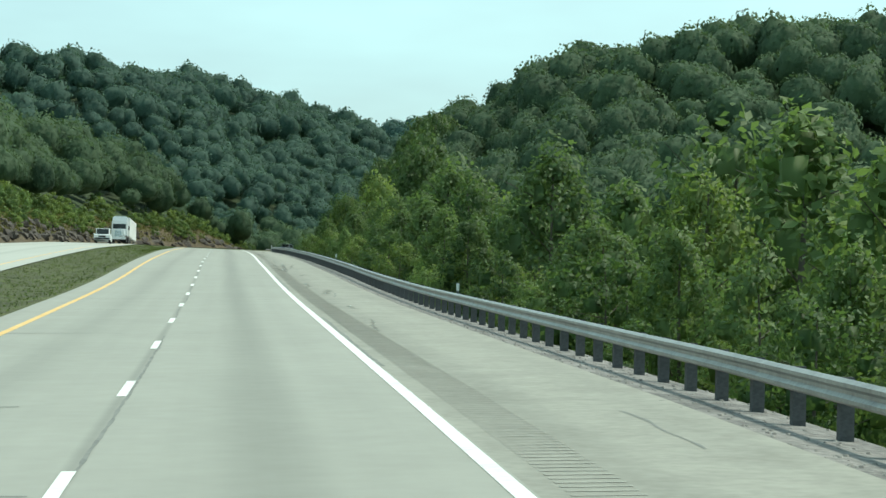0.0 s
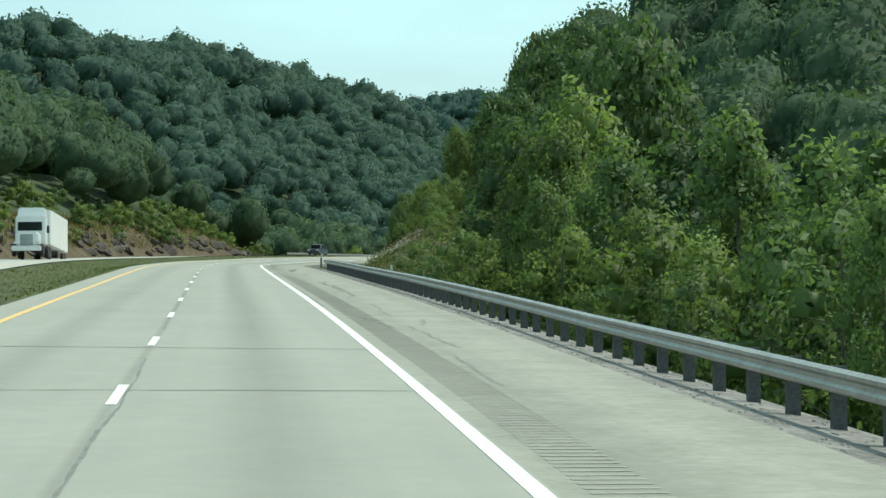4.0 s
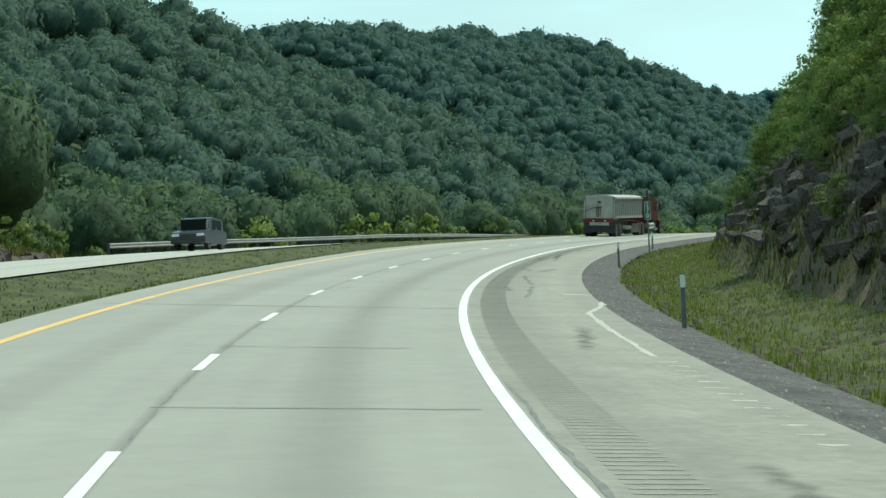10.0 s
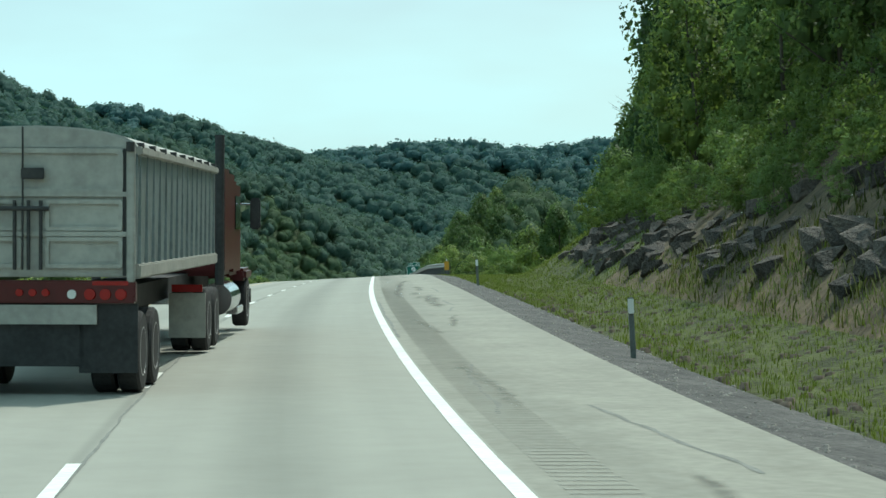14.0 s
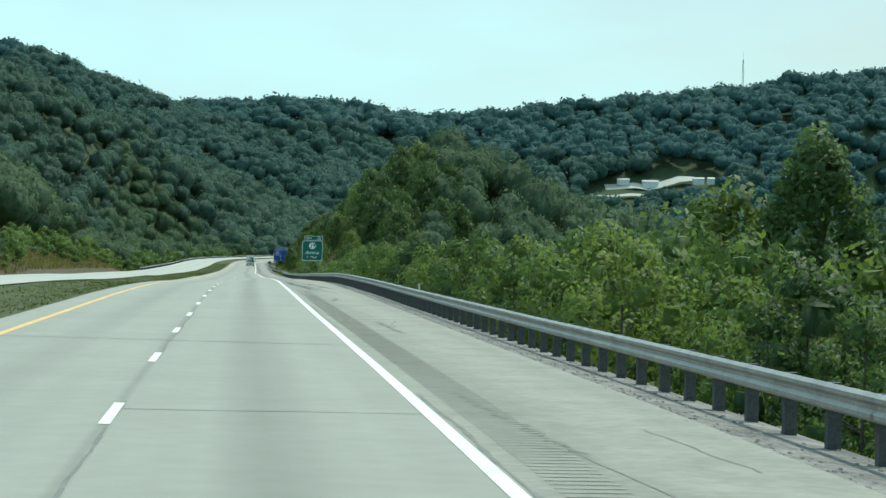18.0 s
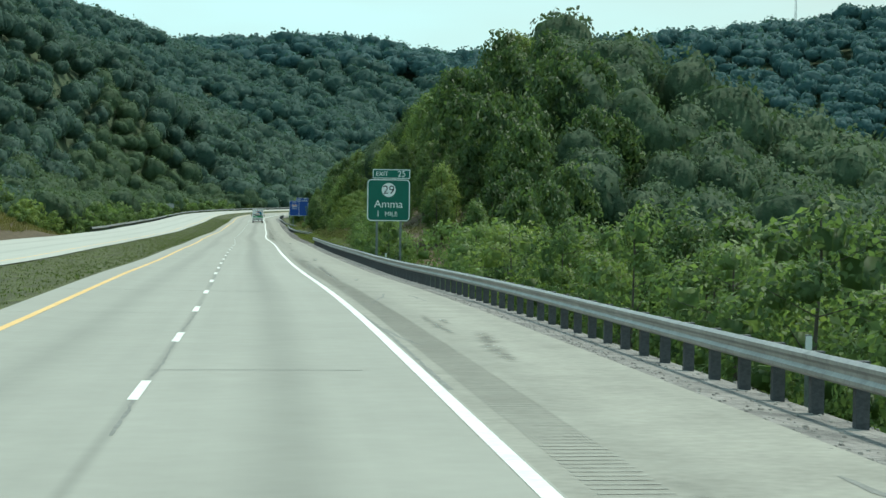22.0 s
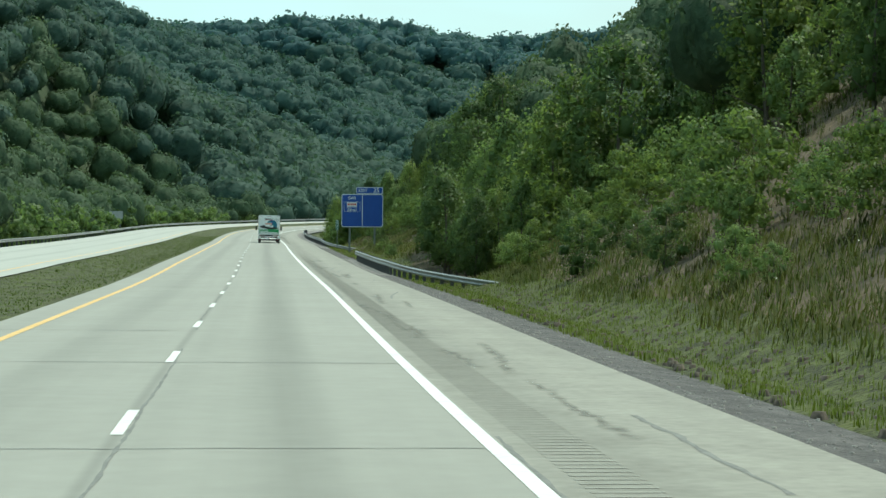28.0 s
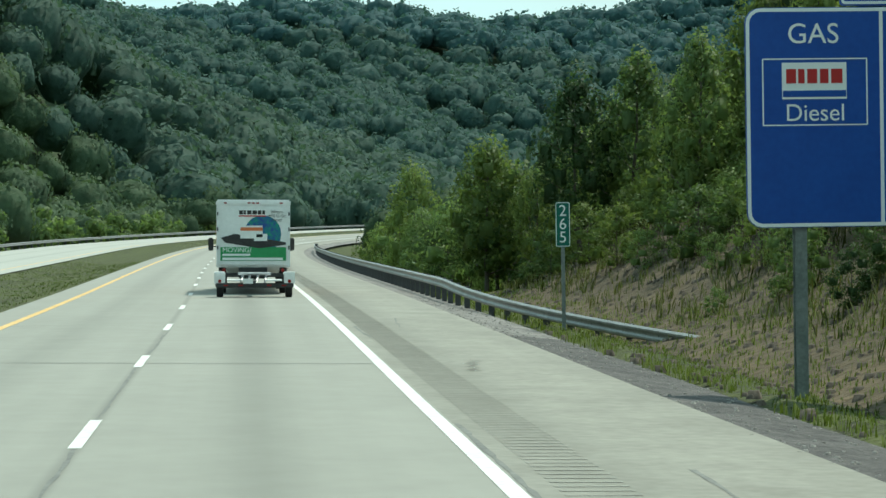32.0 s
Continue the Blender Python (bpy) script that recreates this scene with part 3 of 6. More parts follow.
def in_sight(x, y, z, top):
    """Nearest distance from which a road user looking ahead sees the crown, or 1e9."""
    best = np.full(len(x), 1e9)
    for s0 in LOOKS:
        ex, ey, ez, h, g, b = (float(v) for v in along(s0))
        dx, dy = x - ex, y - ey
        d = np.hypot(dx, dy)
        ang = np.degrees((np.arctan2(dx, dy) - h + math.pi) % (2 * math.pi) - math.pi)
        m = np.where((ang > -9.5) & (ang < 20.5) & (d > 15) & (d < best))[0]
        if not len(m):
            continue
        u = np.linspace(0.04, 0.97, 36)[None]
        qx, qy = ex + dx[m][:, None] * u, ey + dy[m][:, None] * u
        hgt = rast[np.clip(((qx - X0) / rc).astype(int), 0, NX - 1), np.clip(((qy - Y0) / rc).astype(int), 0, NY - 1)]
        line = ez + 2 + (z[m] + top[m] - ez - 2)[:, None] * u
        near_end = (1 - u) * d[m][:, None] < 45
        ok = ((hgt - 2 < line) | near_end).all(1)
        best[m[ok]] = np.minimum(best[m[ok]], d[m][ok])
    return best


RIGHT_WOODS = [(-60, 24), (370, 24), (400, 25), (425, 24), (441, 20), (465, 22.5), (500, 24), (530, 23.5), (553, 21), (690, 20), (736, 22), (750, 30), (800, 30), (885, 30), (900, 24), (940, 24), (960, 22), (1090, 24), (1130, 28), (1185, 26), (1230, 20), (1280, 19), (1330, 17), (1430, 17), (1470, 12), (1800, 12)]
LEFT_WOODS = [(-60, 30), (560, 30), (600, 27), (1000, 27), (1030, 32), (1200, 32), (1240, 27), (1800, 27)]
NEAR_SHAPES = [lump_shape(k, 4, 520, 0.054, 24) for k in range(6)]
SLOPE_SHAPES = [lump_shape(80 + k, 4, 320, 0.064, 22) for k in range(6)]
MID_SHAPES = [lump_shape(20 + k, 3, 170, 0.082, 20) for k in range(8)]
BACK_SHAPES = [lump_shape(60 + k, 3, 95, 0.098, 16) for k in range(8)]
FAR_SHAPES = [lump_shape(40 + k, 3, 60, 0.115, 14) for k in range(6)]
spots = [lattice(110, 1720, -200, 150, 6.6, 1), lattice(110, 1800, -560, -200, 9, 2), lattice(110, 1800, 150, 560, 9, 3), lattice(1720, 2300, -560, 560, 10, 4),
         lattice(700, 3200, -1200, -560, 13, 5), lattice(900, 3200, 560, 1500, 13, 6), lattice(2300, 3200, -560, 560, 13, 7)]
radii = [4.6, 6.4, 6.4, 7.4, 10.2, 10.2, 10.2]
ws, wo = np.concatenate([p[0] for p in spots]), np.concatenate([p[1] for p in spots])
wr = np.concatenate([np.full(len(p[0]), r) for p, r in zip(spots, radii)])
keep = np.where(wo > 0, wo > np.interp(ws, *zip(*RIGHT_WOODS)), -wo > np.interp(ws, *zip(*LEFT_WOODS)))
ws, wo, wr = ws[keep], wo[keep], wr[keep]
wx, wy, wz = land(ws, wo)
# a cleared bench on the far hillside
open_ = np.hypot(wx - np.clip(wx, 1080, 1142), wy - 2040) > 33
ws, wo, wr, wx, wy, wz = ws[open_], wo[open_], wr[open_], wx[open_], wy[open_], wz[open_]
rr = np.random.RandomState(9)
wr = wr * rr.uniform(0.66, 1.2, len(wr)) * np.clip(0.62 + (np.abs(wo) - 24) / 60, 0.62, 1)
wt = wr * rr.uniform(0.78, 1.3, len(wr)) * np.where(wr > 7.2, 0.8, 1.0)
wl2 = wz + np.minimum(wr * 1.5, 9.5)
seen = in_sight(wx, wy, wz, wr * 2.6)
# belts by viewing distance; the farther leaf colours carry painted haze
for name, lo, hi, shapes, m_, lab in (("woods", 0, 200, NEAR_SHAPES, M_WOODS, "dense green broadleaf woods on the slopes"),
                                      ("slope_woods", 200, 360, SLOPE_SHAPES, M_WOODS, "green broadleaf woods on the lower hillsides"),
                                      ("hillside_woods", 360, 650, MID_SHAPES, M_HILLWOODS_HAZY, "wooded hillside across the valley, haze tint painted into the green"),
                                      ("upper_woods", 650, 1100, BACK_SHAPES, M_MIDWOODS_HAZY, "green woods on the upper hillsides, haze painted into their colour"),
                                      ("far_woods", 1100, 1e8, FAR_SHAPES, M_FARWOODS_HAZY, "woods on distant ridges, blue haze painted into their green")):
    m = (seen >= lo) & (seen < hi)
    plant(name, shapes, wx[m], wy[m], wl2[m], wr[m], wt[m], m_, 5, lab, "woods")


# ---- box and tube helpers ----
def box(bm, x0, x1, y0, y1, z0, z1, bevel=0.0, taper=None):
    vs = [bm.verts.new((x, y, z)) for x in (x0, x1) for y in (y0, y1) for z in (z0, z1)]
    if taper:
        cx, cy = (x0 + x1) / 2, (y0 + y1) / 2
        for v in vs:
            if v.co.z == z1:
                v.co.x, v.co.y = cx + (v.co.x - cx) * taper[0], cy + (v.co.y - cy) * taper[1]
    fs = [bm.faces.new([vs[i] for i in q]) for q in ((0, 1, 3, 2), (4, 6, 7, 5), (0, 4, 5, 1), (2, 3, 7, 6), (0, 2, 6, 4), (1, 5, 7, 3))]
    if bevel:
        bmesh.ops.bevel(bm, geom=list({e for f in fs for e in f.edges}), offset=bevel, segments=2, affect="EDGES")
    return bm


def boxed(*a, **k):
    return box(bmesh.new(), *a, **k)


def tube(bm, p, q, r0, r1, n=8, caps=True):
    p, q = Vector(p), Vector(q)
    d = (q - p).normalized()
    a = d.orthogonal().normalized()
    b = d.cross(a)
    rings = [[bm.verts.new(c + (a * math.cos(2 * math.pi * k / n) + b * math.sin(2 * math.pi * k / n)) * r) for k in range(n)] for c, r in ((p, r0), (q, r1))]
    for k in range(n):
        bm.faces.new((rings[0][k], rings[0][(k + 1) % n], rings[1][(k + 1) % n], rings[1][k]))
    if caps:
        bm.faces.new(rings[0][::-1])
        bm.faces.new(rings[1])
    return bm


def tubed(p, q, r0, r1=None, n=10):
    return tube(bmesh.new(), p, q, r0, r0 if r1 is None else r1, n)


def loft(bm, rings, close=True):
    """Rings of equal length, joined side by side."""
    vr = [[bm.verts.new(p) for p in r] for r in rings]
    n = len(vr[0])
    for a, b in zip(vr[:-1], vr[1:]):
        for k in range(n):
            bm.faces.new((a[k], a[(k + 1) % n], b[(k + 1) % n], b[k]))
    if close:
        bm.faces.new(vr[0][::-1])
        bm.faces.new(vr[-1])
    return bm


def linked(name, mesh, parent, m=None, label=""):
    """An object of its own on a shared mesh, under a thing."""
    ob = new(name, mesh)
    ob.parent = parent
    if m is not None:
        ob.matrix_basis = m
    if label:
        ob["label"] = label
    return ob


def mesh_of(name, bm, material):
    me = bpy.data.meshes.new(name)
    bm.to_mesh(me)
    bm.free()
    me.materials.append(material)
    return me


def lettering(name, text, size, material, parent, x, y, z, align="CENTER"):
    """Words in the built-in font on a board that faces -y."""
    cu = bpy.data.curves.new(name, "FONT")
    cu.body, cu.size, cu.align_x, cu.align_y, cu.extrude = text, size, align, "CENTER", 0.002
    tmp = new(name, cu)
    me = bpy.data.meshes.new_from_object(tmp.evaluated_get(bpy.context.evaluated_depsgraph_get()))
    bpy.data.objects.remove(tmp)
    me.materials.clear()
    me.materials.append(material)
    return linked(name, me, parent, pose(x, y, z, 90, 0, 0))


# ---- guard rails ----
# cross-section of the beam: outward, and share of its depth
W_BEAM = [(0.0, 0.0), (-0.06, 0.13), (-0.06, 0.28), (-0.02, 0.43), (-0.02, 0.58), (-0.06, 0.72), (-0.06, 0.87), (0.0, 1.0),
          (0.012, 1.0), (-0.045, 0.87), (-0.045, 0.72), (-0.008, 0.58), (-0.008, 0.43), (-0.045, 0.28), (-0.045, 0.13), (0.012, 0.0)]
pb = boxed(0.09, 0.24, -0.07, 0.07, -0.9, 0.97)
POST_MESH = mesh_of("post", pb, M_POST)
BLOCK_MESH = mesh_of("block", boxed(-0.01, 0.10, -0.06, 0.06, 0.56, 0.97), M_POST)


def guard_rail(s0, s1, o_of, up_of, label, flip=False, spacing=1.905, top=0.62):
    rail_ob = new("guard_rail")
    tagged(rail_ob, label, "guard rail", "guard rails along the highway")
    n = int((s1 - s0) / spacing)
    sg = -1 if flip else 1
    for j in range(n + 1):
        s = s0 + 0.35 + j * spacing
        x, y, z, h, g, b = (float(v) for v in along(s))
        m = Matrix.LocRotScale(Vector(spot(s, float(o_of(s)), float(up_of(s)))), Euler((0, 0, -h)), (S * sg, S, S * top))
        linked("post", POST_MESH, rail_ob, m)
        linked("block", BLOCK_MESH, rail_ob, m)
    # beams of two bays each
    k = 0
    while s0 + k * spacing * 4 < s1 - 0.5:
        a, e = s0 + k * spacing * 4, min(s1 + 0.2, s0 + (k + 1) * spacing * 4 + 0.12)
        rings = []
        for s in np.linspace(a, e, 5):
            rings.append([tuple(spot(s, float(o_of(s)) + sg * w, float(up_of(s)) + top * (0.53 + 0.47 * v))) for w, v in W_BEAM])
        bm = loft(bmesh.new(), rings)
        part("beam", bm, M_STEEL, rail_ob)
        k += 1
    return rail_ob


level = lambda s: 0.0
rail_a = guard_rail(60.5, 400.6, lambda s: 5.78, level, "long galvanised steel guard rail on dark posts beside the shoulder", top=0.57)
rail_b = guard_rail(766.7, 1148, lambda s: 5.9 + 0.7 * max(0, 1 - (s - 767) / 18) ** 2, level, "galvanised steel guard rail with a yellow end marker, on dark posts")
rail_c = guard_rail(1268, 1329, lambda s: 5.9 + 3.3 * max(0, 1 - (s - 1268) / 30) ** 2, lambda s: -0.55 * max(0, 1 - (s - 1268) / 26), "short steel guard rail whose end bends away into the bank")
rail_d = guard_rail(1392.5, 1560, lambda s: 5.9 + 3.6 * max(0, 1 - (s - 1392) / 26) ** 2, lambda s: -0.75 * max(0, 1 - (s - 1392) / 26), "steel guard rail whose low end bends away into the bank")
for a, b in ((596, 960), (1245, 1780)):
    guard_rail(a, b, lambda s: -22.9, lambda s: float(opp_rise(s)), "guard rail on the far side of the opposite carriageway", flip=True, spacing=3.81)
M_AMBER = mat("amber_sheeting", (0.55, 0.26, 0.02), (0.68, 0.36, 0.04), scale=2, rough=0.45)
end_x = stand(766.6, 6.65)
cap = boxed(-0.15, 0.15, -0.06, 0.06, 0.16, 0.74, 0.04)
cap_ob = part("end_marker", cap, M_AMBER, rail_b, "yellow reflective end marker")
cap_ob.matrix_basis = end_x @ Matrix.Diagonal((S, S, S, 1))

# ---- marker posts ----
M_CHANNEL = mat("green_grey_post", (0.13, 0.15, 0.14), (0.24, 0.26, 0.25), scale=3, rough=0.6, metal=0.2)
M_REFLECT = plain("white_reflector", (0.75, 0.76, 0.74), 0.35)


def marker_post(s, o):
    bx, by, bz = (float(v) for v in land(s, o))
    m = Matrix.LocRotScale(Vector((bx, by, bz)) * S, Euler((0, 0, -float(along(s)[3]))), None)
    ob = holder("delineator_post", m, "slim metal delineator post with a white reflector", "delineator", "delineators beside the shoulder")
    bm = bmesh.new()
    box(bm, -0.045, 0.045, 0.0, 0.012, -0.4, 1.32)
    box(bm, -0.045, -0.033, -0.03, 0.0, -0.4, 1.32)
    box(bm, 0.033, 0.045, -0.03, 0.0, -0.4, 1.32)
    part("channel", bm, M_CHANNEL, ob)
    part("reflector", boxed(-0.05, 0.05, -0.044, -0.032, 1.05, 1.30, 0.008), M_REFLECT, ob, "white reflector")


for s, o in ((186, 7.3), (265, 7.3), (366, 7.4), (412, 5.95), (464, 5.9), (521, 6.05), (571, 6.1), (612, 5.85), (661, 5.7), (712, 6.1), (790, 7.4), (872, 7.4), (964, 7.6), (1060, 7.6)):
    marker_post(s, o)

# ---- signs ----
M_GREEN = mat("green_sheeting", (0.0, 0.105, 0.075), (0.002, 0.135, 0.095), scale=1.5, rough=0.4)
M_BLUE = mat("blue_sheeting", (0.004, 0.055, 0.30), (0.008, 0.075, 0.37), scale=1.5, rough=0.4)
M_LEGEND = plain("white_sheeting", (0.82, 0.83, 0.82), 0.4)
M_DARK = plain("black_legend", (0.02, 0.02, 0.02), 0.5)
M_ALU = mat("sign_back_aluminium", (0.30, 0.31, 0.31), (0.42, 0.43, 0.43), scale=2, rough=0.5, metal=0.4)
M_RED = plain("red_sheeting", (0.45, 0.02, 0.02), 0.4)


def board(bm, w, h, r, y0, y1, cx=0.0, cz=0.0):
    """A flat board with round corners, facing -y."""
    ring = []
    for k, (sx, sz) in enumerate(((1, 1), (-1, 1), (-1, -1), (1, -1))):
        for j in range(5):
            a = math.pi / 2 * (k + j / 4)
            ring.append((cx + sx * (w / 2 - r) + r * math.cos(a), cz + sz * (h / 2 - r) + r * math.sin(a)))
    return loft(bm, [[(x, y, z) for x, z in ring] for y in (y0, y1)])


def rim(w, h, r, t, y0, y1, cx=0.0, cz=0.0):
    """A thin border line with round corners."""
    bm = bmesh.new()
    out = []
    for ww, hh, rr_ in ((w, h, r), (w - 2 * t, h - 2 * t, max(r - t, 0.005))):
        ring = []
        for k, (sx, sz) in enumerate(((1, 1), (-1, 1), (-1, -1), (1, -1))):
            for j in range(5):
                a = math.pi / 2 * (k + j / 4)
                ring.append((cx + sx * (ww / 2 - rr_) + rr_ * math.cos(a), cz + sz * (hh / 2 - rr_) + rr_ * math.sin(a)))
        out.append(ring)
    rings = [[(x, y, z) for x, z in q] for q, y in ((out[0], y1), (out[0], y0), (out[1], y0), (out[1], y1))]
    return loft(bm, rings, close=False)


def sign_posts(ob, xs, top, base, r=0.07):
    for x in xs:
        bm = bmesh.new()
        box(bm, x - r, x + r, 0.03, 0.045, base, top)
        box(bm, x - r, x + r, 0.165, 0.18, base, top)
        box(bm, x - 0.008, x + 0.008, 0.045, 0.165, base, top)
        part("sign_post", bm, M_CHANNEL, ob)


# exit sign, green
gm = stand(1075.8, 8.72, 0.0, tilt=False)
g_ob = holder("exit_sign", gm, "green highway exit sign with white legend on two steel posts", "road sign")
part("panel", board(bmesh.new(), 2.84, 2.78, 0.28, -0.02, 0.02, 0, 3.75), M_GREEN, g_ob, "green panel")
part("border", rim(2.80, 2.74, 0.26, 0.06, -0.026, -0.02, 0, 3.75), M_LEGEND, g_ob, "white border")
part("exit_tab", board(bmesh.new(), 2.5, 0.64, 0.05, -0.02, 0.02, 0.17, 5.48), M_GREEN, g_ob, "green exit number tab")
part("tab_border", rim(2.46, 0.60, 0.05, 0.045, -0.026, -0.02, 0.17, 5.48), M_LEGEND, g_ob, "white border")
bm = bmesh.new()
tube(bm, (0.0, -0.028, 4.42), (0.0, -0.02, 4.42), 0.46, 0.46, 40)
part("route_disc", bm, M_LEGEND, g_ob, "white route disc")
lettering("legend", "29", 0.78, M_DARK, g_ob, 0, -0.032, 4.41)
lettering("legend", "Amma", 0.72, M_LEGEND, g_ob, 0, -0.026, 3.48)
lettering("legend", "1", 0.56, M_LEGEND, g_ob, -0.68, -0.026, 2.83)
lettering("legend", "MILE", 0.42, M_LEGEND, g_ob, 0.18, -0.026, 2.83)
lettering("legend", "EXIT", 0.40, M_LEGEND, g_ob, -0.45, -0.026, 5.47)
lettering("legend", "25", 0.56, M_LEGEND, g_ob, 0.85, -0.026, 5.48)
sign_posts(g_ob, (-0.74, 0.82), 5.0, -3.0)
# services sign, blue
bmx = stand(1382, 8.70, 0.0, tilt=False)
b_ob = holder("services_sign", bmx, "blue roadside services sign with a fuel logo panel on steel posts", "road sign")
part("panel", board(bmesh.new(), 3.87, 3.07, 0.22, -0.02, 0.02, 0, 3.645), M_BLUE, b_ob, "blue panel")
part("border", rim(3.85, 3.05, 0.21, 0.05, -0.026, -0.02, 0, 3.645), M_LEGEND, b_ob, "white border")
part("divider", boxed(-0.025, 0.025, -0.026, -0.02, 2.16, 5.13), M_LEGEND, b_ob, "white dividing line")
part("exit_tab", board(bmesh.new(), 2.5, 0.64, 0.05, -0.02, 0.02, 0.67, 5.52), M_BLUE, b_ob, "blue exit number tab")
part("tab_border", rim(2.46, 0.60, 0.05, 0.04, -0.026, -0.02, 0.67, 5.52), M_LEGEND, b_ob, "white border")
lettering("legend", "EXIT", 0.40, M_LEGEND, b_ob, 0.05, -0.026, 5.51)
lettering("legend", "25", 0.54, M_LEGEND, b_ob, 1.3, -0.026, 5.52)
lettering("legend", "GAS", 0.40, M_LEGEND, b_ob, -0.97, -0.026, 4.80)
part("logo_frame", rim(1.5, 0.94, 0.02, 0.018, -0.026, -0.02, -0.95, 4.0), M_LEGEND, b_ob, "thin white frame")
logo = part("logo_plate", boxed(-1.42, -0.50, -0.028, -0.021, 3.90, 4.41), M_LEGEND, b_ob, "white logo plate with red and blue bars")
for x0, x1 in ((-1.36, -1.22), (-1.19, -1.10), (-1.06, -0.92), (-0.88, -0.76), (-0.72, -0.56)):
    part("logo_bar", boxed(x0, x1, -0.033, -0.028, 4.12, 4.32), M_RED, logo, "red logo bar")
part("logo_bar", boxed(-1.41, -0.51, -0.033, -0.028, 3.93, 4.02), M_BLUE, logo, "blue logo stripe")
lettering("legend", "Diesel", 0.34, M_LEGEND, b_ob, -0.95, -0.026, 3.70)
sign_posts(b_ob, (-1.16, 1.16), 5.0, -1.6, 0.085)


def mile_marker(s, o, digits):
    bx, by, bz = (float(v) for v in land(s, o))
    m = Matrix.LocRotScale(Vector((bx, by, bz)) * S, Euler((0, 0, -float(along(s)[3]))), None)
    ob = holder("mile_marker", m, "narrow green mile marker with white digits on a slim post", "road sign", "mile markers")
    part("plate", board(bmesh.new(), 0.33, 1.02, 0.04, -0.02, 0.0, 0, 2.42), M_GREEN, ob, "green plate")
    part("border", rim(0.32, 1.0, 0.04, 0.015, -0.024, -0.02, 0, 2.42), M_LEGEND, ob, "white border")
    for k, ch in enumerate(digits):
        lettering("legend", ch, 0.36, M_LEGEND, ob, 0, -0.024, 2.72 - 0.3 * k)
    bm = bmesh.new()
    box(bm, -0.04, 0.04, 0.0, 0.012, -0.4, 2.9)
    box(bm, -0.04, -0.03, 0.012, 0.04, -0.4, 2.9)
    box(bm, 0.03, 0.04, 0.012, 0.04, -0.4, 2.9)
    part("channel", bm, M_CHANNEL, ob)


mile_marker(599.4, 6.5, "270")
mile_marker(1401, 7.0, "265")
back_ob = holder("sign_back", stand(1534, -24.4, 0.2, tilt=False), "bare grey back of a road sign facing the other way", "road sign")
part("panel", board(bmesh.new(), 2.2, 1.25, 0.1, 0.0, 0.03, 0, 2.6), M_ALU, back_ob, "grey aluminium back")
sign_posts(back_ob, (-0.7, 0.7), 3.0, -2.5)

# ---- mast on the far ridge ----
mast = holder("radio_mast", Matrix.LocRotScale(Vector((1307, 2172, 141)) * S, None, None), "slim grey lattice radio mast on a far ridge", "mast")
bm = bmesh.new()
for k in range(3):
    a = k * 2.094
    tube(bm, (1.3 * math.cos(a), 1.3 * math.sin(a), 0), (0.45 * math.cos(a), 0.45 * math.sin(a), 34), 0.14, 0.10, 5)
part("legs", bm, M_ALU, mast)
bm = bmesh.new()
for j in range(14):
    r0, r1 = 1.3 - 0.85 * j / 14, 1.3 - 0.85 * (j + 1) / 14
    for k in range(3):
        a, b = k * 2.094, (k + 1) * 2.094
        tube(bm, (r0 * math.cos(a), r0 * math.sin(a), 34 * j / 14), (r1 * math.cos(b), r1 * math.sin(b), 34 * (j + 1) / 14), 0.06, 0.06, 4)
part("lattice", bm, M_ALU, mast)
part("antenna", tubed((0, 0, 34), (0, 0, 40), 0.09, 0.05, 6), M_ALU, mast)

# ---- trees and bushes beside the road ----
M_LEAF_A = leaf_mat("broad_leaves", (0.054, 0.097, 0.032), (0.186, 0.258, 0.092), 0.42, 0.15, 0.0, 0.25)
M_LEAF_B = leaf_mat("dark_leaves", (0.040, 0.075, 0.029), (0.142, 0.203, 0.077), 0.42, 0.15, 0.0, 0.25)
M_LEAF_C = leaf_mat("yellow_green_leaves", (0.070, 0.110, 0.028), (0.210, 0.270, 0.084), 0.42, 0.2, 0.0, 0.25)


def tree_kind(seed, material, blobs, cards, leaf, height, width, bare, narrow):
    """A tree one unit tall: trunk with limbs, and a crown of leaf clumps. Returns the thing, parked below ground."""
    r = np.random.RandomState(seed)
    ob = new("tree")
    bm = bmesh.new()
    p = Vector((0, 0, -0.06))
    rad = 0.016
    for k in range(5):
        q = p + Vector((r.uniform(-0.012, 0.012), r.uniform(-0.012, 0.012), 0.19))
        tube(bm, p, q, rad, rad * 0.74, 7, False)
        if k > 0:
            for _ in range(2):
                a = r.uniform(0, 6.28)
                tip = p + Vector((math.cos(a) * width * 0.75, math.sin(a) * width * 0.75, r.uniform(0.08, 0.2)))
                tube(bm, p, tip, rad * 0.5, rad * 0.12, 5, False)
        p, rad = q, rad * 0.74
    part("trunk", bm, M_BARK, ob, "grey-brown trunk and limbs")
    v, q, lump = crown_shape(seed + 100, blobs, cards, leaf, 1, 1.0, 0.45, 0.22, narrow, 0.55, (width, width, (1 - bare) / 2 * 1.05))
    v[:, 2] += bare + (1 - bare) / 2 - 0.02
    out = (v - np.array([0, 0, bare + (1 - bare) * 0.4])) / np.array([width, width, (1 - bare) / 2])
    out /= np.linalg.norm(out, axis=1)[:, None] + 1e-6
    nr = lump * 0.8 + out * 0.35 + r.normal(0, 0.16, v.shape)
    crown = new("crown", quads_mesh("crown", v, q, material, True, nr / (np.linalg.norm(nr, axis=1)[:, None] + 1e-9)))
    crown.parent = ob
    return ob


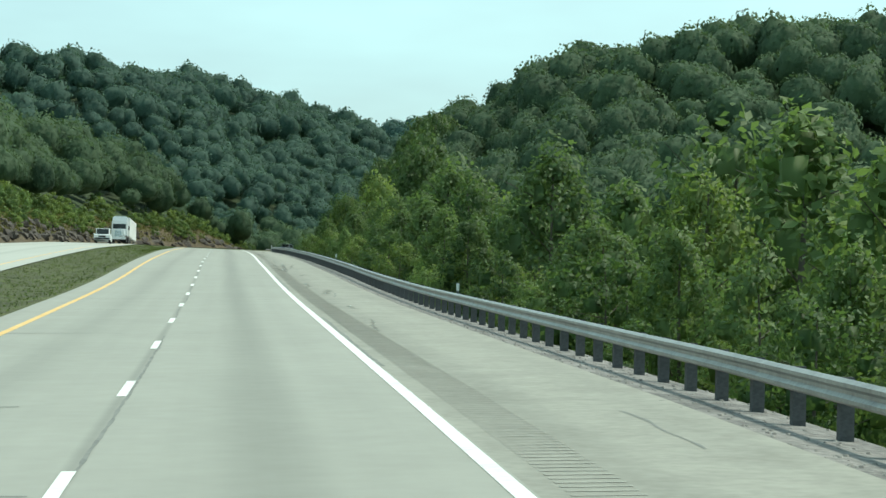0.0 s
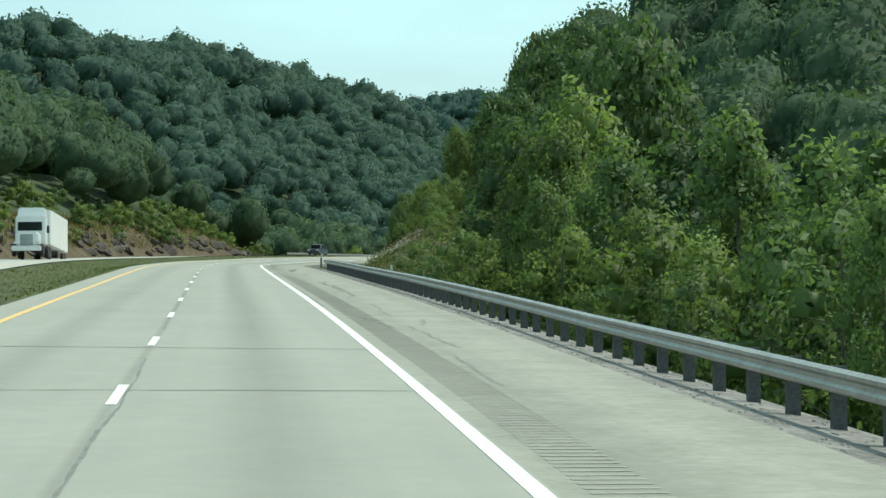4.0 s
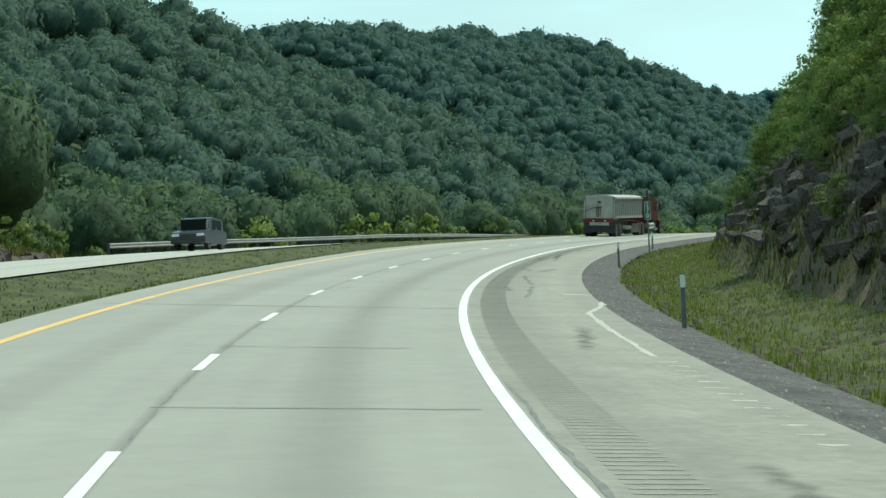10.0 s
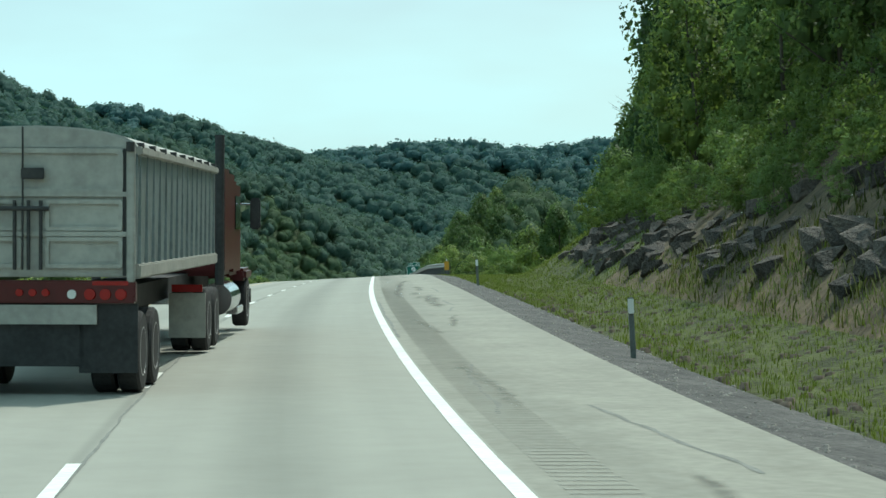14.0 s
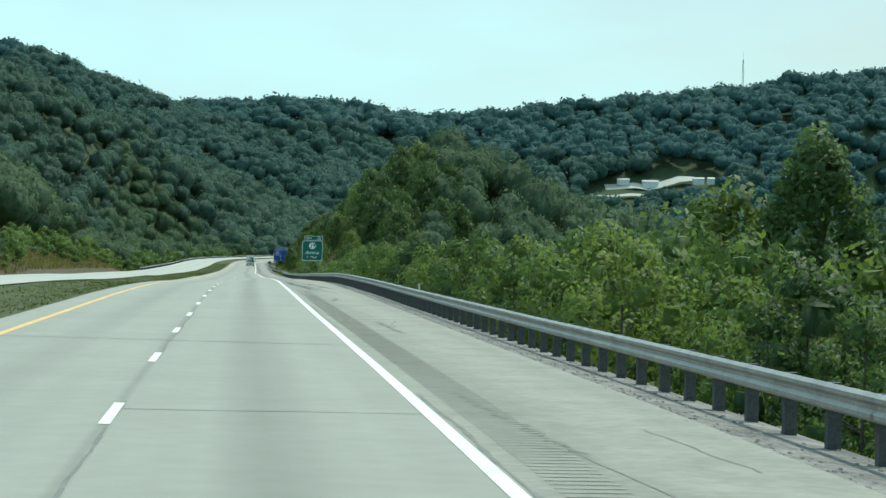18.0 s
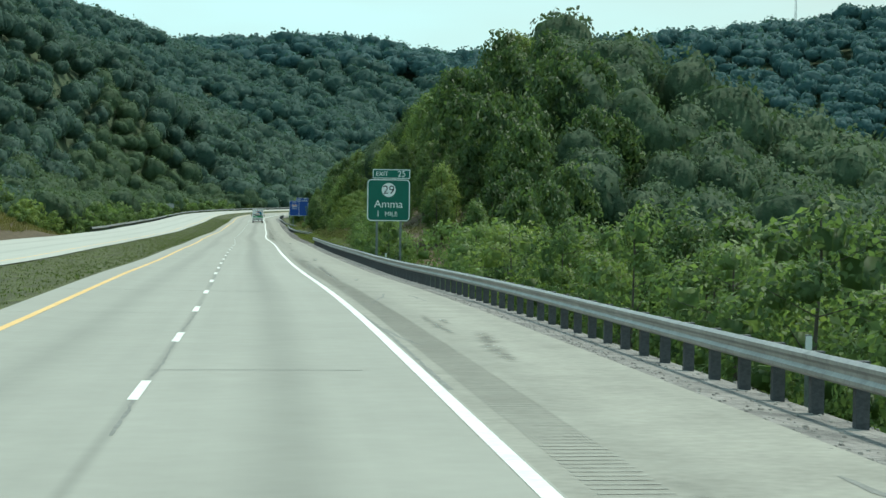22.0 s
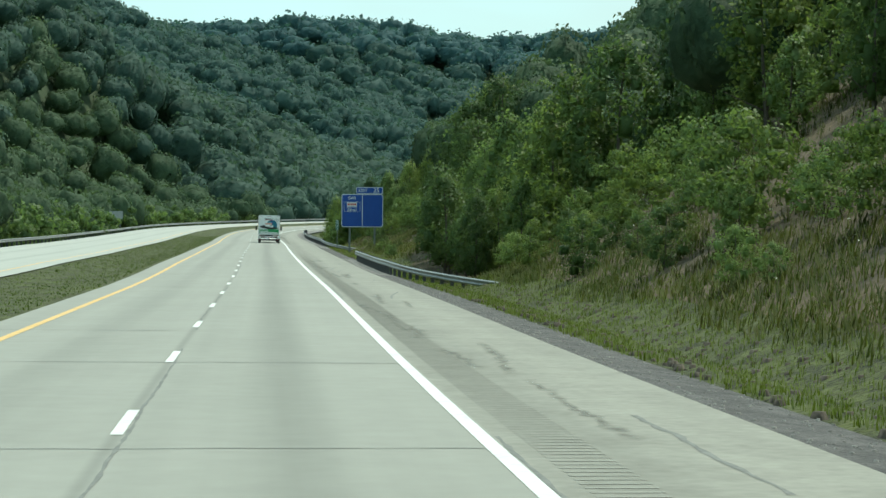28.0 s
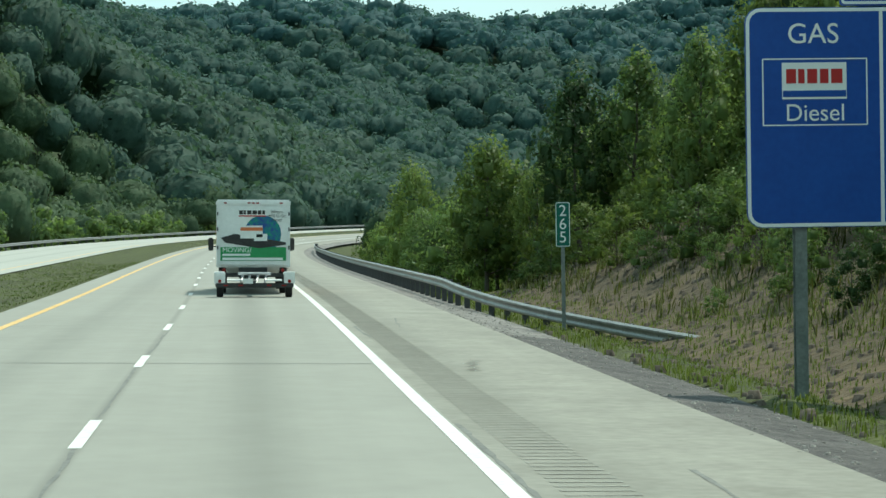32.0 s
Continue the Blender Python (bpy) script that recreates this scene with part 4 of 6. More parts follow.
def five(b0, cards, leaf, seed):
    return [tree_kind(seed + 1, M_LEAF_A, b0 + 1, cards, leaf, 1, 0.30, 0.08, 0.4), tree_kind(seed + 2, M_LEAF_B, b0 + 2, cards, leaf, 1, 0.33, 0.10, 0.2),
            tree_kind(seed + 3, M_LEAF_A, b0 - 2, cards, leaf, 1, 0.24, 0.05, 0.6), tree_kind(seed + 4, M_LEAF_C, b0, cards, leaf, 1, 0.29, 0.06, 0.3),
            tree_kind(seed + 5, M_LEAF_B, b0 + 1, cards, leaf, 1, 0.27, 0.08, 0.5)]


KINDS, KINDS_BACK = five(26, 150, 0.0115, 0), five(24, 85, 0.0155, 30)
DARK = [crown_shape(171 + k, 24, 85, 0.05, 1, 1.0, 0.4, 0.2, 0.3, 0.5) for k in range(5)]
BUSHES = [tree_kind(11, M_LEAF_C, 12, 170, 0.0185, 1, 0.50, -0.05, 0.2), tree_kind(12, M_LEAF_A, 13, 160, 0.0185, 1, 0.55, -0.05, 0.3), tree_kind(13, M_LEAF_B, 12, 170, 0.018, 1, 0.42, -0.05, 0.4)]
TALL = [tree_kind(61, M_LEAF_B, 34, 290, 0.0112, 1, 0.24, 0.04, 0.3), tree_kind(62, M_LEAF_A, 32, 290, 0.0112, 1, 0.27, 0.05, 0.35)]
for ob in TALL:
    tagged(ob, "tall dense dark green tree below the road bank", "tree", "trees beside the highway")
for k, ob in enumerate(KINDS + KINDS_BACK):
    tagged(ob, ("tall broadleaf tree with bright green leaves", "dark green broadleaf tree with a wide crown", "slender young tree with green leaves",
                "broadleaf tree with yellow-green leaves", "dark green tree with an uneven crown")[k % 5], "tree", "trees beside the highway")
for k, ob in enumerate(BUSHES):
    ob.name = "bush"
    tagged(ob, ("yellow-green leafy bush on the slope", "spreading green bush on the slope", "dark green bush on the slope")[k], "bush", "bushes beside the highway")
used = set()


def grow(kinds, s, o, h, r):
    k = int(r.choice(len(kinds)))
    if h > 1.3 and (1036 < s < 1077 and o < 11.5 or 1356 < s < 1384 and o < 12):
        return
    ob = (KINDS_BACK if kinds is KINDS and o > 18 and not 744 < s < 840 else kinds)[k]
    x, y, z = (float(v) for v in land(s, o))
    w = r.uniform(0.85, 1.2)
    m = Matrix.LocRotScale(Vector((x, y, z - 0.1)) * S, Euler((r.uniform(-0.05, 0.05), r.uniform(-0.05, 0.05), r.uniform(0, 6.28))), Vector((h * w, h * w, h)) * S)
    if ob.name not in used:
        used.add(ob.name)
        ob.matrix_basis = m
    else:
        copy_thing(ob, Matrix.LocRotScale(m.translation, m.to_quaternion(), Vector((h * w / ob.scale[0], h * w / ob.scale[1], h / ob.scale[2])) * S))


# stretches: from, to, inner and outer offset, spacing along, heights, which kinds
STANDS = [
    (128, 375, 12.5, 16, 8, 6, 11, KINDS), (128, 385, 18.5, 23, 8, 10, 16, KINDS), (128, 380, 8.6, 11, 6, 2.2, 4.6, BUSHES), (130, 370, 9.5, 12, 17, 4.5, 7, KINDS),
    (396, 436, 22, 28, 6, 11, 16, DARK), (444, 500, 12.5, 16.5, 4, 2.6, 4.4, KINDS), (455, 690, 12.6, 15.5, 2.8, 0.8, 1.9, BUSHES), (392, 440, 15, 20, 6, 1.4, 3, BUSHES), (500, 735, 17, 20, 7, 5, 9, KINDS), (445, 500, 15, 19, 7, 2, 4, KINDS), (512, 735, 22, 27, 6, 9, 14, DARK), (446, 480, 21.5, 25, 4, 7, 11, DARK), (466, 512, 25.5, 33, 3.5, 9, 14, DARK), (440, 500, 17, 22, 2, 1, 2.6, BUSHES), (655, 735, 15, 20, 4.5, 7, 12, KINDS), (700, 742, 12.5, 16, 3, 1.5, 3.2, BUSHES), (480, 735, 12.5, 14.8, 1.9, 0.9, 2.4, BUSHES), (1384, 1434, 12.5, 15, 2, 1.2, 2.6, BUSHES), (450, 690, 11, 14, 5, 0.8, 2.0, BUSHES), (455, 690, 15.5, 17.5, 6, 2.0, 4.0, BUSHES), (420, 690, 13.5, 16.5, 6.5, 1.5, 3.2, BUSHES),
    (804, 850, 30, 35, 3.4, 21, 28, TALL), (764, 806, 27, 32, 5, 17, 24, TALL), (860, 862, 21, 21.5, 5, 11, 11.5, TALL), (886, 900, 22, 26, 8, 9, 11, TALL), (752, 784, 19, 23, 6, 6, 11, KINDS), (722, 790, 18, 22, 8, 1.5, 3, BUSHES),
    (806, 1100, 9, 11, 4.6, 3.2, 5.0, BUSHES), (808, 1095, 13, 16, 6, 4.5, 7, BUSHES), (1098, 1142, 8.8, 12, 3.6, 2.5, 4.2, BUSHES), (1145, 1190, 13, 20, 5, 1.5, 3.5, BUSHES), (800, 950, 19, 26, 16, 6, 10, KINDS), (950, 1085, 14, 18, 8, 5, 8, KINDS), (960, 1090, 20, 26, 8, 8, 11.5, KINDS), (1092, 1180, 15, 20, 7, 5, 8.5, KINDS),
    (1100, 1188, 20, 26, 5, 8, 12, DARK), (1138, 1190, 27, 36, 4, 9, 13, DARK), (1185, 1285, 12.5, 16, 5, 2, 4, BUSHES), (1188, 1284, 10.3, 12.5, 5, 1.0, 2.4, BUSHES), (1185, 1280, 17, 20, 9, 4, 8, KINDS), (1180, 1290, 21, 27, 7, 9, 13, KINDS), (1182, 1290, 18.5, 22, 5, 2.5, 4.5, BUSHES), (1120, 1200, 19, 29, 1.3, 2, 4, BUSHES), (1200, 1270, 30, 46, 4, 10, 14, KINDS),
    (1288, 1335, 10, 12.5, 4.5, 4, 7.5, KINDS), (1285, 1340, 14, 17.5, 6, 8, 11, KINDS), (1340, 1430, 12.5, 15.5, 4, 1.6, 3.6, BUSHES), (1342, 1440, 16.5, 22, 6, 6, 10, KINDS),
    (1338, 1400, 9, 12.3, 3, 0.5, 1.2, BUSHES), (1382, 1438, 13, 19, 2.6, 1.6, 3.4, BUSHES), (1340, 1434, 12.5, 14.5, 2.2, 0.8, 2.0, BUSHES), (1186, 1286, 12.5, 15, 2.6, 0.8, 2.2, BUSHES), (1395, 1436, 18, 23, 4, 5, 9, KINDS), (1386, 1432, 9.8, 12.3, 3, 0.8, 2.2, BUSHES), (1386, 1436, 12.5, 16.5, 4.5, 4, 7.5, KINDS), (1428, 1475, 9, 12, 5, 4, 8, KINDS), (1440, 1520, 9, 13, 5.5, 3, 6, BUSHES), (1440, 1560, 14, 20, 8, 7, 12, KINDS)]
tr = np.random.RandomState(77)
back, dark = [], []
for s0, s1, o0, o1, gap, h0, h1, kinds in STANDS:
    s = s0
    while s < s1:
        place = s + tr.uniform(-0.4, 0.4) * gap, tr.uniform(o0, o1), tr.uniform(h0, h1)
        if kinds is DARK:
            dark.append(place)
        elif kinds is BUSHES and o0 >= 12.5:
            back.append(place)
        else:
            grow(kinds, *place, tr)
        s += gap
# bushes further up and down the slopes
back = np.array(back)
SLOPE_BUSHES = [crown_shape(80 + k, 9, 150, 0.043, 1, 1.0, 0.4, 0.3, 0.2, 0.6) for k in range(5)]
bx, by, bz = land(back[:, 0], back[:, 1])
for k, m_, lab in ((0, M_LEAF_A, "green leafy bushes on the slopes beside the highway"), (1, M_LEAF_C, "yellow-green bushes on the slopes beside the highway")):
    p_ = np.arange(len(bx)) % 2 == k
    bh = back[p_, 2]
    plant("slope_bushes", SLOPE_BUSHES, bx[p_], by[p_], bz[p_] + bh * 0.45, bh * 0.52, bh * 0.5, m_, 11 + k, lab, "bushes")
dark = np.array(dark)
bx, by, bz = land(dark[:, 0], dark[:, 1])
bh = dark[:, 2]
plant("roadside_woods", DARK, bx, by, bz + bh * 0.5, bh * 0.32, bh * 0.5, M_LEAF_B, 14, "dark green rounded trees in a dense roadside wood", "woods")
# shrubs below the woods across the opposite carriageway
sh_s, sh_o, sh_h = [], [], []
for s0, s1, o0, o1, gap, h0, h1 in ((240, 600, -34, -25.5, 1.1, 1.0, 4.0), (600, 960, -30, -25, 5, 3, 6), (1010, 1240, -34, -26, 4, 2, 5), (1240, 1700, -31, -25.5, 5, 4, 8)):
    k = int((s1 - s0) / gap)
    sh_s.append(tr.uniform(s0, s1, k))
    sh_o.append(tr.uniform(o0, o1, k))
    sh_h.append(tr.uniform(h0, h1, k))
sh_s, sh_o, sh_h = np.concatenate(sh_s), np.concatenate(sh_o), np.concatenate(sh_h)
sx, sy, sz = land(sh_s, sh_o)
SHRUBS = [crown_shape(60 + k, 6, 60, 0.085, 1, 0.9, 0.6) for k in range(4)]
for k, m_, lab in ((0, M_LEAF_C, "yellow-green shrubs along the far side of the highway"), (1, M_LEAF_A, "green shrubs along the far side of the highway")):
    p_ = ((np.arange(len(sx)) % 2 == 0) & (sh_s < 1240)) == (k == 0)
    plant("roadside_shrubs", SHRUBS, sx[p_], sy[p_], sz[p_] + sh_h[p_] * 0.42, sh_h[p_] * 0.5, sh_h[p_] * 0.5, m_, 8 + k, lab, "shrubs")

# ---- grass and weeds ----
M_BLADE = leaf_mat("grass_blades", (0.042, 0.072, 0.012), (0.118, 0.152, 0.032), 0.3, 0.25)
M_WEED = leaf_mat("dry_weeds", (0.046, 0.066, 0.018), (0.135, 0.128, 0.048), 0.3, 0.25)


def blades(name, s, o, height, width, material, seed, label):
    """Tufts of three bent blades at each place; one object of kind stuff."""
    r = np.random.RandomState(seed)
    x, y, z = land(s, o)
    n = len(x)
    vs, qs, c = [], [], 0
    for k in range(3):
        a = r.uniform(0, 6.28, n)
        hh = height * r.uniform(0.5, 1.25, n)
        ww = width * r.uniform(0.6, 1.3, n)
        ox, oy = x + r.uniform(-0.12, 0.12, n), y + r.uniform(-0.12, 0.12, n)
        lx, ly = np.cos(a + 1.57) * hh * 0.35, np.sin(a + 1.57) * hh * 0.35
        cx, cy = np.cos(a) * ww, np.sin(a) * ww
        q = np.stack([np.stack([ox - cx, oy - cy, z - 0.05], -1), np.stack([ox + cx, oy + cy, z - 0.05], -1),
                      np.stack([ox + cx * 0.6 + lx * 0.4, oy + cy * 0.6 + ly * 0.4, z + hh * 0.6], -1), np.stack([ox + lx, oy + ly, z + hh], -1)], 1)
        vs.append(q.reshape(-1, 3))
        qs.append(np.arange(n * 4).reshape(-1, 4) + c)
        c += n * 4
    nv = np.concatenate(vs)
    up = np.array([0, 0, 1.0]) + np.random.RandomState(seed).normal(0, 0.25, nv.shape)
    return tagged(new(name, quads_mesh(name, nv * S, np.concatenate(qs), material, True, up / np.linalg.norm(up, axis=1)[:, None])), label, "grass", kind="stuff")


gr = np.random.RandomState(31)


def scatter(n, *spans):
    ss, oo = [], []
    tot = sum((b - a) * (d - c) for a, b, c, d in spans)
    for a, b, c, d in spans:
        k = int(n * (b - a) * (d - c) / tot)
        ss.append(gr.uniform(a, b, k))
        oo.append(gr.uniform(c, d, k))
    return np.concatenate(ss), np.concatenate(oo)


gs, go = scatter(120000, (120, 400, 6.3, 9), (400, 700, 5.75, 11.5), (700, 800, 5.8, 20), (800, 1150, 6.3, 9), (1150, 1400, 5.8, 11), (1400, 1480, 6.3, 9))
patch = wave(gs, go * 3, 9, 21) + 0.6 * wave(gs, go * 2, 3.1, 22) + np.clip((go - 6.6) * 0.5, -0.6, 0.5)
thick = patch > gr.uniform(-0.75, 0.35, len(gs))
blades("verge_grass", gs[thick], go[thick], 0.10, 0.013, M_BLADE, 1, "patchy rough green grass on the verge")
gs, go = scatter(24000, (160, 1500, -11.2, -6.4))
blades("median_grass", gs, go, 0.06, 0.03, M_BLADE, 2, "mown olive-green grass of the median")
gs, go = scatter(84000, (385, 440, 9, 22), (440, 690, 10, 13), (440, 690, 15, 21), (1110, 1290, 9.5, 22), (1185, 1290, 9, 13), (1335, 1380, 9.5, 19), (1335, 1380, 8.8, 13), (1335, 1430, 12, 19), (1380, 1430, 9, 12))
thick = wave(gs, go * 2, 14, 23) + 0.7 * wave(gs, go * 2, 4.2, 24) > gr.uniform(-0.7, 0.5, len(gs))
blades("bank_weeds", gs[thick], go[thick], 0.30, 0.016, M_WEED, 3, "tall dry weeds and grass on the bank")
gs, go = scatter(12000, (240, 600, -31, -25), (1010, 1240, -31, -25))
blades("far_bank_weeds", gs, go, 0.55, 0.04, M_WEED, 4, "dry weeds on the bank across the highway")

# flower heads and seed heads standing among the weeds
gs, go = scatter(900, (422, 437, 8.6, 13), (424, 436, 8.6, 11), (426, 434, 8.4, 10))
g2, o2 = scatter(900, (392, 445, 9, 19), (450, 690, 9.5, 12), (1150, 1285, 9.5, 15))
some = wave(g2, o2 * 2, 11, 41) > 0.1
gs, go = np.concatenate([gs, g2[some]]), np.concatenate([go, o2[some]])
fx_, fy_, fz_ = land(gs, go)
fz_ = fz_ + gr.uniform(0.25, 0.7, len(gs))
fr = gr.uniform(0.02, 0.05, len(gs))
fa_ = gr.uniform(0, 6.28, len(gs))
corners = [np.stack([fx_ + fr * np.cos(fa_ + k * 1.571), fy_ + fr * np.sin(fa_ + k * 1.571), fz_ + 0.01 * k], -1) for k in range(4)]
M_FLOWER = mat("pale_flowers", (0.45, 0.44, 0.34), (0.72, 0.72, 0.62), scale=2, rough=0.9)
tagged(new("wild_flowers", quads_mesh("wild_flowers", np.stack(corners, 1).reshape(-1, 3) * S, np.arange(len(gs) * 4).reshape(-1, 4), M_FLOWER)), "small pale flower heads among the bank weeds", "flowers", kind="stuff")

# loose stones along the shoulder's outer edge
gs, go = scatter(15000, (112, 1420, 4.92, 6.3))
edge = gr.uniform(0, 1, len(gs))
go = np.where(edge < 0.35, 4.85 + (go - 4.92) * 0.35, go)
pz = spot(gs, go, 0.0) / S
pz[:, 2] += -0.02 - 0.1 * np.clip(go - 4.95, 0, 2)
sr = gr.uniform(0.01, 0.032, len(gs))
cub = np.array([(-1, -1, -1), (1, -1, -1), (1, 1, -1), (-1, 1, -1), (-.7, -.6, 1), (.6, -.7, 1), (.7, .6, 1), (-.6, .7, 1)], float) * (1, 1, 0.7)
ang = gr.uniform(0, 6.28, len(gs))
cx_, sx_ = np.cos(ang)[:, None], np.sin(ang)[:, None]
sv = np.stack([(cub[:, 0] * cx_ - cub[:, 1] * sx_), (cub[:, 0] * sx_ + cub[:, 1] * cx_), np.broadcast_to(cub[:, 2], (len(gs), 8))], -1) * sr[:, None, None] + pz[:, None, :]
sq = (np.array([(4, 5, 6, 7), (0, 1, 5, 4), (1, 2, 6, 5), (2, 3, 7, 6), (3, 0, 4, 7)])[None] + (np.arange(len(gs)) * 8)[:, None, None]).reshape(-1, 4)
M_STONE = mat("loose_stone", (0.10, 0.095, 0.09), (0.36, 0.34, 0.31), scale=4, rough=0.95, spread=0.5)
tagged(new("loose_stones", quads_mesh("loose_stones", sv.reshape(-1, 3) * S, sq, M_STONE)), "loose grey gravel stones along the shoulder", "gravel", kind="stuff")

# ---- rock in the cuts ----
M_ROCK = mat("grey_brown_rock", (0.026, 0.022, 0.021), (0.135, 0.112, 0.092), scale=0.9, rough=0.95, bump=1.0, bump_scale=0.12, spread=0.6, rand=0.3)


def rock_mesh(seed):
    r = np.random.RandomState(seed)
    bm = bmesh.new()
    bmesh.ops.create_icosphere(bm, subdivisions=1, radius=1)
    for v in bm.verts:
        c = v.co
        v.co = Vector((np.sign(c.x) * abs(c.x) ** 0.55, np.sign(c.y) * abs(c.y) ** 0.55, np.sign(c.z) * abs(c.z) ** 0.55 * 0.55)) * float(r.uniform(0.8, 1.15))
    return mesh_of("rock", bm, M_ROCK)


ROCKS = [rock_mesh(k) for k in range(7)]
kr = np.random.RandomState(5)


def rock_cut(label, n, s0, s1, o0, o1, size0, size1):
    ob = tagged(new("rock_cut"), label, "rock face")
    for _ in range(n):
        s, o = kr.uniform(s0, s1), kr.uniform(o0, o1)
        x, y, z = (float(v) for v in land(s, o))
        k = kr.uniform(size0, size1)
        h = -float(along(s)[3])
        linked("rock", ROCKS[int(kr.choice(7))], ob, Matrix.LocRotScale(Vector((x, y, z - 0.1 * k)) * S, Euler((kr.uniform(-0.25, 0.25), kr.uniform(-0.35, 0.1), h + kr.uniform(-0.4, 0.4))), Vector((k * 0.7, k * kr.uniform(0.9, 1.7), k * kr.uniform(0.6, 1.1))) * S))


for a, b in ((466, 520), (520, 565), (565, 612), (612, 660), (660, 730)):
    rock_cut("dark layered rock face with weeds on its ledges", 220, a, b, 10.7, 13.4, 0.2, 0.72)
rock_cut("low ledge of grey rock beside the opposite carriageway", 290, 240, 590, -26.8, -24.4, 0.4, 1.3)

# ---- road wear ----
M_GROOVE = mat("worn_groove", (0.235, 0.228, 0.198), (0.325, 0.316, 0.274), scale=2, rough=0.95)
M_SEAL = mat("crack_sealant", (0.13, 0.13, 0.12), (0.22, 0.22, 0.20), scale=2, rough=0.8)
wv, wq = [], []
for j, s in enumerate(np.arange(112, 1700, 0.30)):
    p = spot(np.array([s, s, s + 0.10, s + 0.10]), np.array([2.2, 2.8, 2.8, 2.2]), 0.004)
    wq.append(np.arange(4) + 4 * len(wv))
    wv.append(p)
rumble = tagged(new("rumble_strip", quads_mesh("rumble_strip", np.concatenate(wv), np.array(wq), M_GROOVE)), "band of milled rumble grooves in the shoulder", "rumble strip", kind="stuff")


def crack(s, o, length, turn, width, seed, parent, name="crack"):
    """A ragged dark seam on the paving: turn 0 runs along the road, 90 across it."""
    r = np.random.RandomState(seed)
    n = max(6, int(length / 0.35))
    u = np.linspace(0, length, n)
    wob = np.cumsum(r.normal(0, 0.022 if length < 12 else 0.007, n))
    wob -= np.linspace(0, wob[-1], n)
    a = radians(turn)
    ss, oo = s + u * math.cos(a) - wob * math.sin(a), o + u * math.sin(a) + wob * math.cos(a)
    half = width * r.uniform(0.35, 1.2, n) / 2
    top = spot(ss + half * math.sin(a), oo - half * math.cos(a), 0.0035)
    bot = spot(ss - half * math.sin(a), oo + half * math.cos(a), 0.0035)
    v = np.concatenate([top, bot])
    i = np.arange(n - 1)
    me = quads_mesh(name, v, np.stack([i, i + n, i + n + 1, i + 1], 1), M_SEAL)
    uv = np.stack([np.repeat([0.0, 1.0], n), np.tile(u / length, 2)], 1)
    idx = np.empty(len(me.loops), dtype=np.int32)
    me.loops.foreach_get("vertex_index", idx)
    me.uv_layers.new(name="UVMap").data.foreach_set("uv", uv[idx].astype(np.float32).ravel())
    return linked(name, me, parent)


cr = np.random.RandomState(12)
s = 118.0
k = 0
while s < 1410:
    full = cr.uniform() < 0.45
    crack(s, -5.9 if full or cr.uniform() < 0.6 else -1.9, 7.7 if full else cr.uniform(2.5, 4), 90, cr.uniform(0.05, 0.16), k, road, "joint")
    s += cr.uniform(9, 21)
    k += 1
for j in range(70):
    crack(cr.uniform(125, 1400), cr.uniform(2.2, 4.4), cr.uniform(2, 9), cr.uniform(-4, 6), cr.uniform(0.03, 0.09), 500 + j, road)
for j in range(28):
    crack(120 + j * 46 + cr.uniform(0, 8), -1.78, 34, 0, 0.05, 700 + j, road, "lane_joint")
for j in range(22):
    crack(130 + j * 58 + cr.uniform(0, 20), 1.98, 22, 0, 0.07, 800 + j, road, "lane_joint")


def film(name, dark, light, most):
    """A thin worn film: thickest in the middle of its strip, broken by grain, fading at both ends."""
    m = mat(name, dark, light, scale=1.5, rough=0.85, spread=0.6)
    n, l = m.node_tree.nodes, m.node_tree.links
    uv, sep, out = n.new("ShaderNodeUVMap"), n.new("ShaderNodeSeparateXYZ"), n["Material Output"]
    l.new(uv.outputs["UV"], sep.inputs[0])
    total = None
    for axis, edge in (("X", 0.5), ("Y", 0.2)):
        d, e, g = n.new("ShaderNodeMath"), n.new("ShaderNodeMath"), n.new("ShaderNodeMapRange")
        d.operation, d.inputs[1].default_value = "SUBTRACT", 0.5
        e.operation = "ABSOLUTE"
        l.new(sep.outputs[axis], d.inputs[0])
        l.new(d.outputs[0], e.inputs[0])
        g.interpolation_type = "SMOOTHSTEP"
        g.inputs["From Min"].default_value, g.inputs["From Max"].default_value = 0.5, 0.5 - edge
        l.new(e.outputs[0], g.inputs["Value"])
        if total is None:
            total = g.outputs["Result"]
        else:
            k = n.new("ShaderNodeMath")
            k.operation = "MULTIPLY"
            l.new(total, k.inputs[0])
            l.new(g.outputs["Result"], k.inputs[1])
            total = k.outputs[0]
    tc, no, mr, k = n.new("ShaderNodeTexCoord"), n.new("ShaderNodeTexNoise"), n.new("ShaderNodeMapRange"), n.new("ShaderNodeMath")
    no.inputs["Scale"].default_value, no.inputs["Detail"].default_value = 3.0, 6
    l.new(tc.outputs["Object"], no.inputs["Vector"])
    mr.inputs["From Min"].default_value, mr.inputs["From Max"].default_value = 0.35, 0.62
    mr.inputs["To Min"].default_value, mr.inputs["To Max"].default_value = most * 0.25, most
    l.new(no.outputs["Fac"], mr.inputs["Value"])
    k.operation = "MULTIPLY"
    l.new(total, k.inputs[0])
    l.new(mr.outputs["Result"], k.inputs[1])
    tr_, ms = n.new("ShaderNodeBsdfTransparent"), n.new("ShaderNodeMixShader")
    l.new(k.outputs[0], ms.inputs["Fac"])
    l.new(tr_.outputs["BSDF"], ms.inputs[1])
    l.new(n["Principled BSDF"].outputs["BSDF"], ms.inputs[2])
    l.new(ms.outputs["Shader"], out.inputs["Surface"])
    return m


